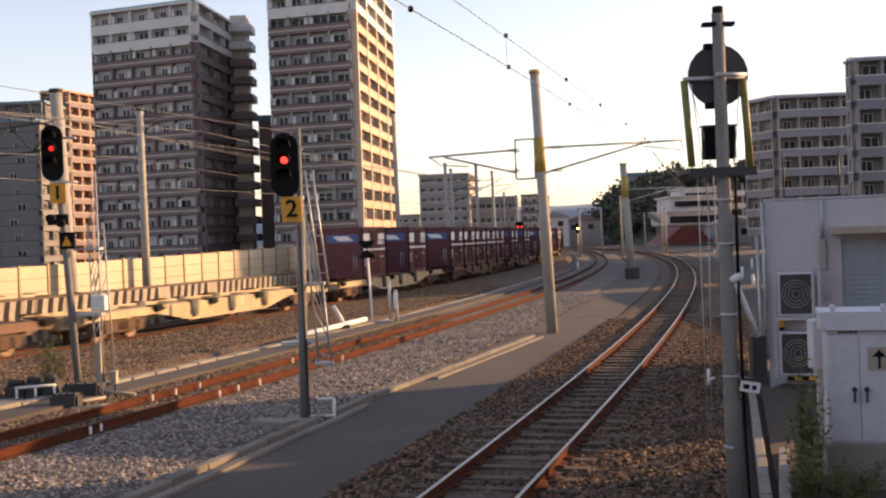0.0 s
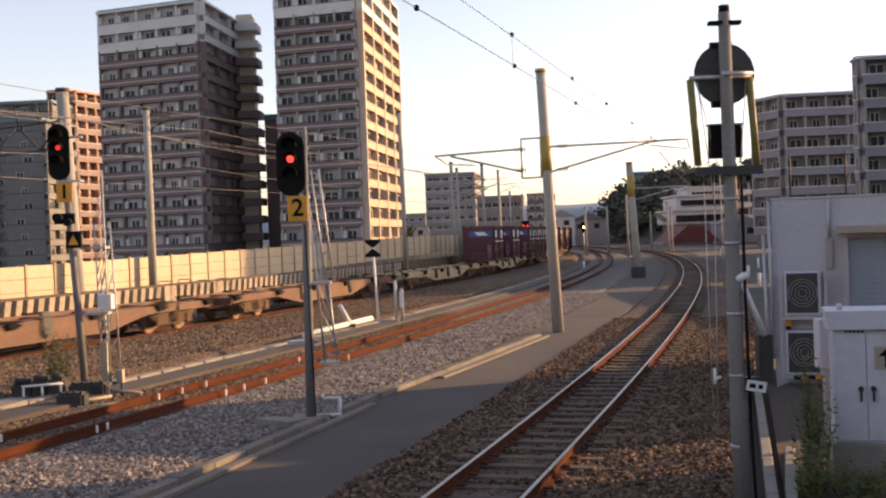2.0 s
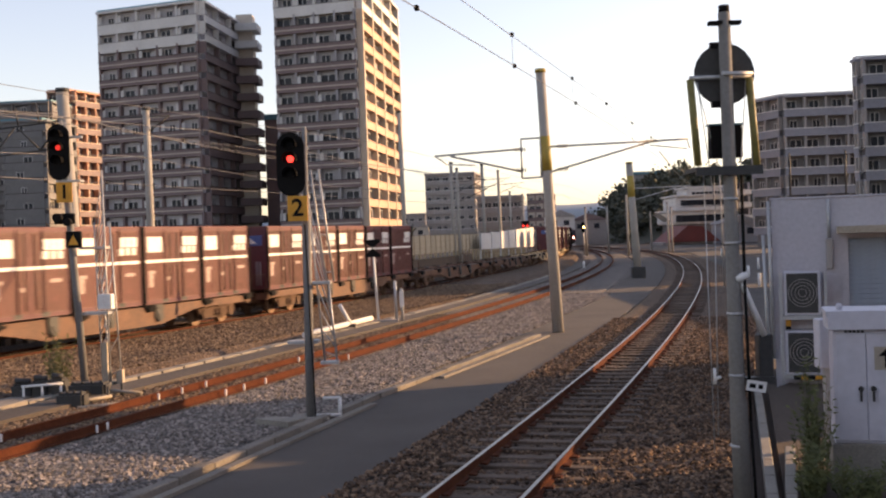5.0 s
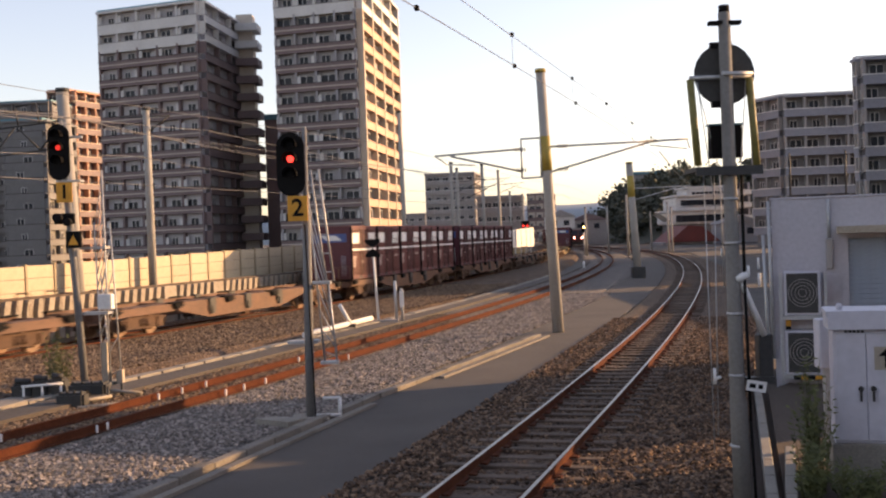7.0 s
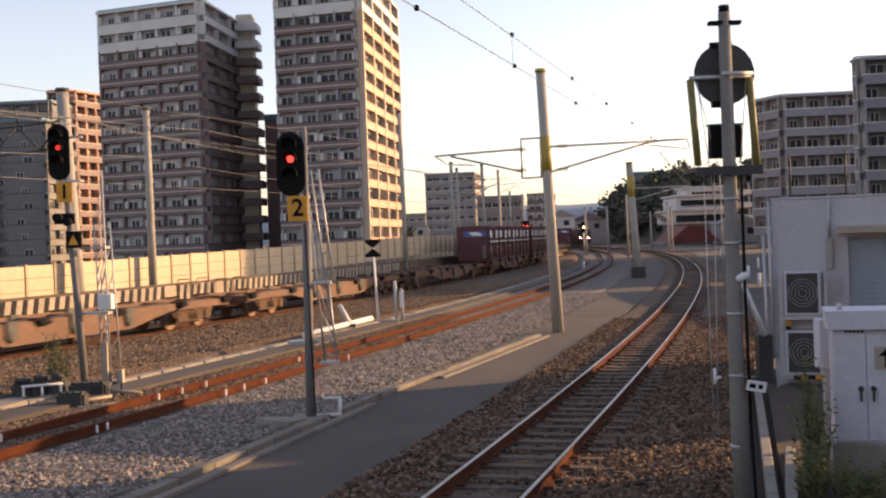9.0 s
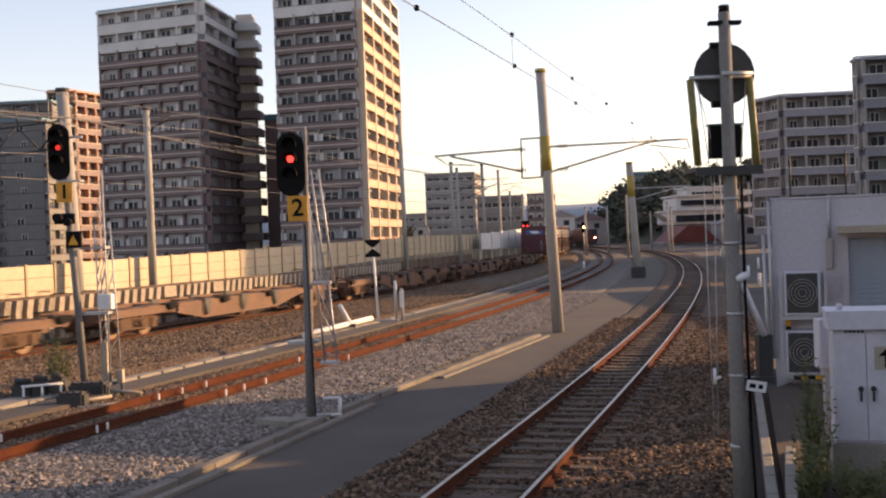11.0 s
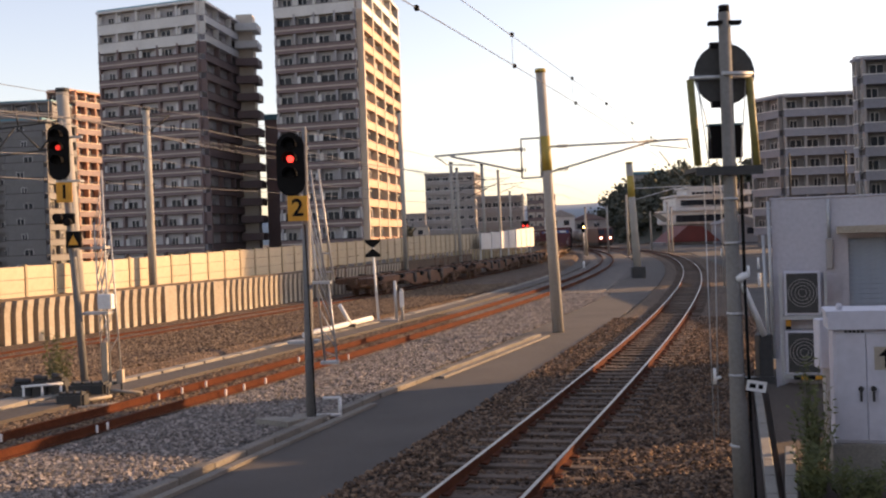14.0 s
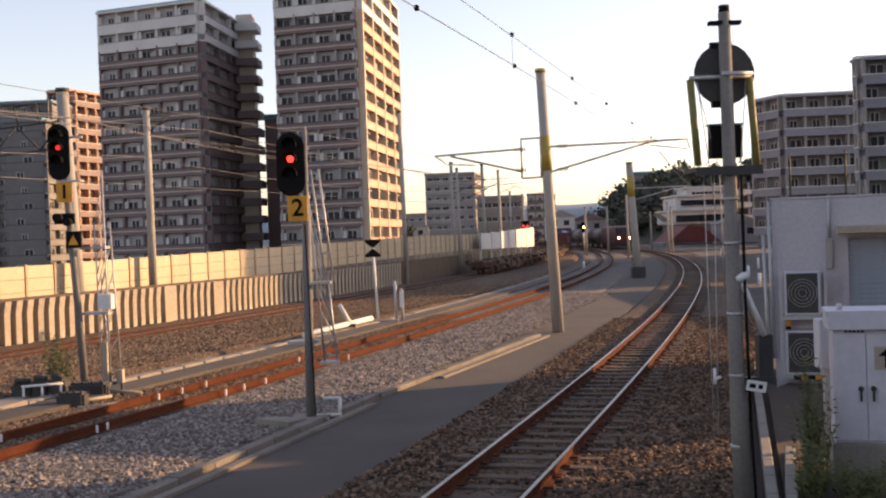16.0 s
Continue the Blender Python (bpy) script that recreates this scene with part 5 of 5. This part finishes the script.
block("apartment_block", "distant brown building behind the sound barrier", (32.0, 422.0), (41.0, 420.0), (44.0, 440.0), -2.0, 3.2, 6, (M_BRICK, M_BRICK, M_BRICK, M_RIM), M_BEIGE, (3, 3), (0.4, 0.4), roof=M_GREYWALL)
block("apartment_block", "distant low pale building", (-20.0, 402.0), (-6.0, 400.0), (-4.0, 415.0), -2.0, 3.2, 4, GREYS, M_GREYWALL, (5, 2), (0.3, 0.3), roof=M_GREYWALL)

block("apartment_block", "dark grey apartment block behind the pale gable", (-104.0, 236.0), (-80.3, 234.0), (-79.5, 244.0), -2.0, 2.95, 12, (M_DARKGREY, M_DARKGREY, M_DARKGREY, M_RIM), M_DARKGREY, (6, 2), (0.6, 0.6), roof=M_TEAL)

# outside stair tower on the brown tower's far corner
stair = thing("stair_tower", "open stair tower with stacked landings beside the brown tower", "stair tower")
for k in range(15):
    bm = B()
    box(bm, -34.4, -30.6, 194.0, 199.0, -4.0 + k * 3.0 + 1.5, -4.0 + k * 3.0 + 2.75)
    part("landing", bm, M_BRICK if k < 13 else M_TOWERWHITE, stair)
bm = B()
box(bm, -34.38, -31.6, 195.5, 198.8, -1, 42.5)
part("core", bm, M_BEIGE, stair)
# annex between the towers
bm = B()
anx = thing("annex", "low brown annex between two apartment towers", "building")
box(bm, -31.5, -22.0, 205, 222, -1, 25.2)
part("wall", bm, M_BRICK, anx)
bm = B()
box(bm, -31.8, -21.8, 204.7, 222.3, 25.2, 26.2)
part("roof", bm, M_TEAL, anx)

# white panel fence on the far barrier
WP = thing("white_panel_fence", "white translucent fence panels beside the freight line", "fence")
for k in range(8):
    s0 = 106 + k * 5.6
    (ax, ay), (bx, by) = L_FRT.side(s0, -3.0), L_FRT.side(s0 + 5.5, -3.0)
    h = math.degrees(math.atan2(by - ay, bx - ax))
    w = math.hypot(bx - ax, by - ay)
    bm = B()
    box(bm, 0, w, -0.04, 0.04, 1.7 - k * 0.05, 3.2 + k * 0.08)
    part("panel", bm, M_WHITE, WP, at=pose(ax, ay, 0, 0, 0, h))
    bm = B()
    box(bm, -0.06, 0.06, -0.08, 0.08, -0.6, 3.3 + k * 0.08)
    part("post", bm, M_STEEL, WP, at=pose(ax, ay, 0, 0, 0, h))

# white tiered house and red-roofed shed below the hill
WH = thing("tiered_house", "white tiered house with rows of dark windows", "house")
for x0, x1, y0, y1, z0, z1 in ((53.2, 66, 262, 280, 3.9, 6.9), (54.8, 66, 264, 280, 6.9, 10.4), (58.2, 66, 268, 280, 10.4, 12.4)):
    bm = B()
    box(bm, x0, x1, y0, y1, z0, z1)
    bevel(bm, 0.3, 2)
    part("storey", bm, M_TOWERWHITE, WH)
    bm = B()
    box(bm, x0 - 0.6, x1 + 0.6, y0 - 0.6, y1, z1, z1 + 0.35)
    part("eave", bm, M_TOWERWHITE, WH)
    for k in range(6):
        xx = x0 + 1.0 + k * (x1 - x0 - 1.5) / 6
        bm = B()
        box(bm, xx, xx + 2.2, y0 - 0.08, y0 + 0.1, z1 - 2.5, z1 - 0.9)
        part("window", bm, M_GLASS, WH)
bm = B()
prism(bm, [(45.5, 0.2), (56.0, 0.2), (52.5, 3.3), (49.5, 3.5)], 228, 244)
shed = thing("shed", "low shed with a wide red roof", "shed")
part("roof", bm, M_REDROOF, shed)
bm = B()
box(bm, 44.5, 54.8, 229, 243, -1, 0.2)
part("wall", bm, M_GREYWALL, shed)
for x0, y0, w, d, h, m, lab in ((58, 236, 9, 8, 3.6, M_RECESS, "small grey-white house with a dark roof"), (68, 240, 8, 8, 6.5, M_TOWERWHITE, "small pale house with a dark roof"), (62, 205, 8, 8, 4.6, M_GREYWALL, "small grey house with a dark roof"),
                                (34, 300, 10, 8, 6, M_GREYWALL, "distant grey house with a brown roof"), (-12, 330, 8, 8, 6, M_BEIGE, "distant beige house with a grey roof"), (27, 290, 7, 8, 7, M_TOWERWHITE, "distant pale house with a grey roof")):
    hs = thing("house", lab, "house", "houses")
    bm = B()
    box(bm, x0, x0 + w, y0, y0 + d, -1, h)
    part("wall", bm, m, hs)
    bm = B()
    prism(bm, [(x0 - 0.5, h), (x0 + w + 0.5, h), (x0 + w / 2, h + 1.8)], y0 - 0.4, y0 + d + 0.4)
    part("roof", bm, M_GREYWALL if m is not M_GREYWALL else M_BRICK, hs)
    for k in (0.25, 0.7):
        bm = B()
        box(bm, x0 + w * k - 0.7, x0 + w * k + 0.7, y0 - 0.06, y0 + 0.1, h - 2.2, h - 0.9)
        part("window", bm, M_GLASS, hs)
for x0, y0, z in ((52.6, 261.4, 6.9), (54.2, 263.4, 10.4)):
    bm = B()
    for k in range(14):
        box(bm, x0 + k, x0 + k + 0.12, y0, y0 + 0.1, z + 0.3, z + 1.1)
    box(bm, x0, x0 + 13.2, y0, y0 + 0.12, z + 1.1, z + 1.25)
    part("balustrade", bm, M_TOWERWHITE, WH)
bm = B()
prism(bm, [(50.6, 6.5), (53.2, 6.5), (53.2, 4.6)], 262.2, 272)
part("prow", bm, M_TOWERWHITE, WH)
bm = B()
box(bm, 54.5, 65.9, 263, 279.9, -1, 3.9)
part("base_storey", bm, M_DARKGREY, WH)
flat = thing("apartment_house", "grey and white narrow house below the hill", "house", "houses")
bm = B()
box(bm, 68.8, 73.2, 268, 280, -1, 13.3)
part("wall", bm, M_RECESS, flat)
for k in range(4):
    bm = B()
    box(bm, 68.6, 73.4, 267.5, 267.99, 1.5 + k * 3, 2.6 + k * 3)
    part("balcony", bm, M_TOWERWHITE, flat)
    bm = B()
    box(bm, 69.3, 72.6, 267.9, 268.1, 2.8 + k * 3, 4.2 + k * 3)
    part("window", bm, M_GLASS, flat)
# hilltop block and its roof line
bm = B()
ht = thing("hilltop_block", "grey concrete block with a teal roof on the wooded hill", "building")
box(bm, 60, 92, 349, 356, 5, 20.0)
part("wall", bm, M_GREYWALL, ht)
bm = B()
box(bm, 59, 76, 348.5, 356, 20.0, 20.9)
part("roof", bm, M_TEAL, ht)


# ---- wooded hill ----
def hill_z(x, y):
    v = (y - 345) / 55
    return 16.5 / (1 + math.exp(-(x - 53) / 3.2)) * math.exp(-v * v * 1.4) * (1 + 0.12 * noise.noise(Vector((x * 0.06, y * 0.06, 3)))) - 1.0


bm = B()
grid = {}
for i in range(41):
    for j in range(21):
        x, y = 20 + i * 5.5, 280 + j * 8
        grid[i, j] = bm.verts.new((x, y, hill_z(x, y)))
for i in range(40):
    for j in range(20):
        bm.faces.new((grid[i, j], grid[i + 1, j], grid[i + 1, j + 1], grid[i, j + 1])).smooth = True
tagged(new("ground_hill", mesh_of("ground_hill", bm, M_LEAF)), "wooded hill beyond the bend", "hill", kind="structure")


def leaf_cloud(name, centres, per, size, material, label):
    """Crowns of many small leaf sprays."""
    rs = np.random.RandomState(5)
    c = np.array(centres, float)
    n = len(c) * per
    own = np.repeat(np.arange(len(c)), per)
    r = c[own, 3:4]
    lumps = rs.normal(0, 0.45, (len(c), 7, 3)) * (1, 1, 0.7)
    q = c[own, :3] + (lumps[own, np.tile(np.arange(per), len(c)) % 7] + rs.normal(0, 0.3, (n, 3))) * r
    a = rs.normal(0, 1, (n, 3))
    a /= np.linalg.norm(a, axis=1)[:, None]
    b = np.cross(a, rs.normal(0, 1, (n, 3)))
    b /= np.linalg.norm(b, axis=1)[:, None]
    w = size * rs.uniform(0.5, 1.2, (n, 1))
    verts = np.stack([q - a * w, q + b * w * 0.6, q + a * w, q - b * w * 0.6], 1).reshape(-1, 3).tolist()
    faces = np.arange(4 * n).reshape(-1, 4).tolist()
    me = bpy.data.meshes.new(name)
    me.from_pydata(verts, [], faces)
    me.materials.append(material)
    return tagged(new(name, me), label, "woods", kind="stuff")


rw = random.Random(9)
cs = []
while len(cs) < 560:
    x, y = rw.uniform(47, 175), rw.uniform(288, 372)
    z = hill_z(x, y)
    if z < 1.0 and rw.random() < 0.7:
        continue
    if 59 < x < 93 and 346 < y < 358:
        continue
    cs.append((x, y, z + rw.uniform(1.5, 4.0), rw.uniform(2.4, 4.2)))
leaf_cloud("woods", cs, 130, 0.85, M_LEAF, "dark green woods covering the hill")
for x, y, r in ((45.5, 318, 3.2), (49.0, 300, 3.2), (-13, 320, 2.4), (-17, 330, 2.8), (-9, 310, 2.2)):
    tree = thing("tree", "dark green broadleaf tree in the distance", "tree", "distant trees", at=pose(x, y, -0.5))
    bm = B()
    tube(bm, (0, 0, 0), (0.2, 0, r * 1.2), 0.25, 0.14, n=8)
    for k in range(5):
        a = k * 1.3
        tube(bm, (0.15, 0, r * 0.9), (r * 0.6 * math.cos(a), r * 0.6 * math.sin(a), r * 1.9), 0.1, 0.04, n=6)
    part("trunk", bm, M_BARK, tree)
    c = leaf_cloud("crown", [(0, 0, r * 1.9, r * 0.85)], 420, 0.5, M_LEAF, "")
    c.parent = tree
    for key in ("label", "category"):
        if key in c:
            del c[key]
bm = B()
prev = None
for k in range(60):
    x = -500 + k * 40
    z = 42 + 14 * noise.noise(Vector((k * 0.21, 2.0, 0))) + (8 if x > 100 else 0)
    cur = [bm.verts.new((x, 1600, -2)), bm.verts.new((x, 1600, z * 0.6)), bm.verts.new((x, 1850, z))]
    if prev:
        for a in range(2):
            bm.faces.new((prev[a], cur[a], cur[a + 1], prev[a + 1])).smooth = True
    prev = cur
tagged(new("backdrop_hill", mesh_of("backdrop_hill", bm, M_FARHILL)), "hazy blue-grey hills on the horizon", "hill", kind="structure")

# station building and platform end that close the place behind the camera
bm = B()
box(bm, -14, 14, -30, -14, -0.45, 5.5)
tagged(new("wall_station", mesh_of("wall_station", bm, M_HUT)), "plain pale station building behind the platform", "building", kind="structure")
bm = B()
box(bm, -1.1, 3.0, -14, 1.2, -0.45, 1.1)
tagged(new("platform_end", mesh_of("platform_end", bm, M_CONC)), "plain concrete platform end", "platform", kind="structure")
# hidden block added behind the yard to keep the engine in shade
bm = B()
box(bm, 70, 90, 203, 250, -0.45, 20)
tagged(new("shade_block_rear", mesh_of("shade_block_rear", bm, M_GREYWALL)), "plain grey hidden block added to shade the coming engine", "building", kind="structure")
# unseen block, added and sized for its shade on barrier and far tracks
bm = B()
box(bm, 62, 75, 86, 134, -0.45, 25)
tagged(new("shade_block_far", mesh_of("shade_block_far", bm, M_GREYWALL)), "plain grey unseen block added to shade the barrier and far tracks", "building", kind="structure")
# unseen block with a canopy slab, added to shape shade on the near ground
bm = B()
box(bm, 11.5, 30, -10, 17.5, -0.45, 5.2)
box(bm, 11.5, 12.6, 17.502, 21.2, 2.7, 5.2)
tagged(new("shade_block_near", mesh_of("shade_block_near", bm, M_HUT)), "plain pale unseen block and canopy added to shade the near ground", "building", kind="structure")


# low block out of sight behind the hut, added for its trackside shadow
bm = B()
box(bm, 19, 32, 36, 62, -0.45, 2.5)
tagged(new("shade_block_low", mesh_of("shade_block_low", bm, M_HUT)), "plain low block hidden by the relay hut, added to shade the trackside", "building", kind="structure")


# ---- far signals and lamps ----
M_AMBER = mat("amber_lamp", (0.5, 0.3, 0.05), emit=(1.0, 0.55, 0.15), power=10, bump=0)
M_PINK = mat("headlamp", (0.6, 0.3, 0.3), emit=(1.0, 0.36, 0.26), power=12, bump=0)
for x, y, z, m, r in ((19.0, 152, 3.6, M_AMBER, 0.13), (11.35, 158, 4.1, M_RED_LAMP, 0.13), (11.9, 158, 4.1, M_RED_LAMP, 0.13)):
    fs = thing("distant_signal", "small distant railway signal with one lit lamp", "railway signal", "railway signals")
    bm = B()
    tube(bm, (x, y + 0.1, -0.45), (x, y + 0.1, z + 0.6), 0.07, n=8)
    part("post", bm, M_STEEL, fs)
    bm = B()
    box(bm, x - 0.3, x + 0.3, y - 0.05, y + 0.05, z - 0.7, z + 0.7)
    part("backboard", bm, M_BLACK, fs)
    bm = B()
    tube(bm, (x, y - 0.14, z), (x, y - 0.06, z), r, n=12)
    part("lens", bm, m, fs)
for x, y, z in ((17.3, 62, 0.1), (24.5, 88, 0.2), (20.2, 75, 0.05), (12.4, 100, 0.1), (32, 130, 0.2)):
    tgm = thing("track_marker", "small white track marker post", "marker", "track markers")
    bm = B()
    tube(bm, (x, y, -0.45), (x, y, z + 0.3), 0.09, n=8)
    part("post", bm, M_WHITE, tgm)


# ---- engine and its tank wagons, coming round the far bend ----
M_LOCO = mat("red_engine_paint", (0.1, 0.025, 0.02), (0.06, 0.018, 0.015), 0.5, grain=6, stain=0.8, bump=0.03)
M_TANK = mat("dark_grey_tank", (0.16, 0.15, 0.15), (0.09, 0.085, 0.085), 0.6, grain=6, stain=0.8, bump=0.05)
LOCO = thing("electric_engine", "red electric railway engine with lit headlamps", "locomotive")
bm = B()
prism(bm, [(0, 0.9), (0, 2.3), (0.5, 3.5), (15.5, 3.5), (16, 2.3), (16, 0.9)], -1.4, 1.4)
bevel(bm, 0.06)
part("body", bm, M_LOCO, LOCO)
bm = B()
box(bm, 0.4, 15.6, -1.2, 1.2, 0.35, 0.9)
part("underframe", bm, M_DARKSTEEL, LOCO)
bm = B()
box(bm, 1, 15, -1.1, 1.1, 3.5, 3.8)
part("roof", bm, M_GREYWALL, LOCO)
for y in (-0.72, 0.72):
    bm = B()
    prism(bm, [(15.62, 3.25), (15.66, 3.27), (16.03, 2.4), (15.99, 2.38)], y - 0.55, y + 0.55)
    part("windscreen", bm, M_GLASS, LOCO)
    bm = B()
    tube(bm, (15.98, y * 1.2, 1.75), (16.08, y * 1.2, 1.75), 0.17, n=14)
    part("headlamp", bm, M_PINK, LOCO, "lit headlamp")
bars(LOCO, "pantograph_arm", (((5, -0.5, 3.8), (4, 0, 4.9)), ((5, 0.5, 3.8), (4, 0, 4.9)), ((4, -0.8, 4.95), (4, 0.8, 4.95))), M_STEEL, 0.03)
for x in (3.0, 13.0):
    for e in (-1.2, 1.2):
        bm = B()
        for y in (-0.56, 0.56):
            tube(bm, (x + e, y - 0.06, 0.5), (x + e, y + 0.06, 0.5), 0.5, n=18)
        part("wheelset", bm, M_WHEEL, LOCO)
TANK = thing("tank_wagon", "dark grey tank wagon behind the engine", "freight wagon", "tank wagons")
bm = B()
tube(bm, (0.6, 0, 2.2), (1.0, 0, 2.2), 0.95, 1.25, n=24)
tube(bm, (1.0, 0, 2.2), (12.6, 0, 2.2), 1.25, n=24)
tube(bm, (12.6, 0, 2.2), (13.0, 0, 2.2), 1.25, 0.95, n=24)
part("tank", bm, M_TANK, TANK)
bm = B()
box(bm, 0.1, 13.5, -1.1, 1.1, 0.7, 0.95)
part("frame", bm, M_DARKSTEEL, TANK)
for x in (1.9, 3.6, 10.0, 11.7):
    bm = B()
    for y in (-0.56, 0.56):
        tube(bm, (x, y - 0.06, 0.43), (x, y + 0.06, 0.43), 0.43, n=18)
    part("wheelset", bm, M_WHEEL, TANK)
COMING = [(LOCO, 0.0, 16.0)] + [(TANK if k == 0 else copy_thing(TANK, Matrix.Identity(4)), 14.2 + 13.7 * k, 13.6) for k in range(4)]


# ---- loose ballast stones ----
def stones(name, line, s0, s1, d0, d1, z, n, lo, hi, material, label, seed, gap=None):
    """Thousands of small broken stones on a bed."""
    rs = np.random.RandomState(seed)
    base = np.array([(1, 0, 0), (-1, 0, 0), (0, 1, 0), (0, -1, 0), (0, 0, 1), (0, 0, -1)], float)
    tri = [(0, 2, 4), (2, 1, 4), (1, 3, 4), (3, 0, 4), (2, 0, 5), (1, 2, 5), (3, 1, 5), (0, 3, 5)]
    st = s0 + (s1 - s0) * rs.uniform(0, 1, n) ** 1.6
    d = rs.uniform(d0, d1, n)
    if gap:
        keep = ~((abs(d) > gap[0]) & (abs(d) < gap[1])) & ~((abs(d) < gap[0]) & (rs.uniform(0, 1, n) < 0.8))
        st, d = st[keep], d[keep]
        n = len(d)
    xs, ys = np.interp(st, line.s, line.xs), np.interp(st, line.s, line.ys)
    tx, ty = np.interp(st + 1, line.s, line.xs) - xs, np.interp(st + 1, line.s, line.ys) - ys
    k = np.hypot(tx, ty)
    spot = np.stack([xs + d * ty / k, ys - d * tx / k, np.array([line.z(q) for q in st]) + z], 1)
    a = rs.normal(0, 1, (n, 3))
    a /= np.linalg.norm(a, axis=1)[:, None]
    b = np.cross(a, rs.normal(0, 1, (n, 3)))
    b /= np.linalg.norm(b, axis=1)[:, None]
    turn = np.stack([a, b, np.cross(a, b)], 1)
    v = (base[None] * rs.uniform(0.65, 1.25, (n, 6, 1)) * rs.uniform(lo, hi, (n, 1, 1))) @ turn
    v[:, :, 2] *= 0.8
    verts = (v + spot[:, None]).reshape(-1, 3).tolist()
    faces = (np.array(tri)[None] + 6 * np.arange(n)[:, None, None]).reshape(-1, 3).tolist()
    me = bpy.data.meshes.new(name)
    me.from_pydata(verts, [], faces)
    me.materials.append(material)
    return tagged(new(name, me), label, "ballast", kind="stuff")


stones("ballast_stones", L_NEAR, 9, 42, -2.0, 2.9, -0.155, 30000, 0.022, 0.052, M_STONE, "loose brown broken stones between and beside the sleepers", 1, (0.48, 0.65))
stones("ballast_stones", L_MID, 12, 62, 0.72, 3.6, -0.185, 30000, 0.025, 0.058, M_STONE_GREY, "loose grey broken stones beside the rusty track", 2)
stones("ballast_stones", L_FRT, 28, 75, 0.8, 6.0, -0.045, 30000, 0.03, 0.06, M_STONE_TAN, "loose brown broken stones beside the freight track", 3)


stones("ballast_stones", L_MID, 10, 45, -0.47, 0.47, -0.165, 7000, 0.025, 0.055, M_STONE_TAN, "loose grey-brown stones between the rusty rails", 4)
stones("ballast_stones", L_MID, 12, 48, -1.85, -0.7, -0.165, 9000, 0.025, 0.055, M_STONE_TAN, "loose grey-brown stones between the walkway and the rusty rails", 5)


def motions():
    """All that moves: the container train and the engine that comes round the far bend."""
    go = ((0.0, -23.6), (6.3, 68.6), (7.5, 86.8), (9.0, 109.0), (12.5, 163.3), (16.0, 213.6))
    for ob, back in TRAIN:
        box_like = ob["category"] == "container"
        length = 3.715 if box_like else 20.4
        rows = []
        for i in range(0, 33):
            t = i * 0.5
            s = float(np.interp(t, [g[0] for g in go], [g[1] for g in go])) + back
            a, b = L_FRT.at(s + length * 0.15), L_FRT.at(s + length * 0.85)
            h = math.atan2(b[1] - a[1], b[0] - a[0])
            k = length * 0.15
            rows.append((t, pose(a[0] - k * math.cos(h), a[1] - k * math.sin(h), (1.03 if box_like else 0.0) + L_FRT.z(s + length / 2), 0, 0, math.degrees(h))))
        walk(ob, rows)
    come = ((0.0, 292.0), (6.5, 243.0), (9.0, 232.0), (11.5, 221.0), (13.0, 212.0), (14.5, 202.0), (16.0, 186.0))
    for ob, behind, length in COMING:
        rows = []
        for i in range(0, 33):
            t = i * 0.5
            s = L_NEAR.s_of_y(float(np.interp(t, [g[0] for g in come], [g[1] for g in come]))) + behind
            a, b = L_NEAR.at(s + length * 0.85), L_NEAR.at(s + length * 0.15)
            h = math.atan2(b[1] - a[1], b[0] - a[0])
            k = length * 0.15
            rows.append((t, pose(a[0] - k * math.cos(h), a[1] - k * math.sin(h), 0, 0, 0, math.degrees(h))))
        walk(ob, rows)


motions()
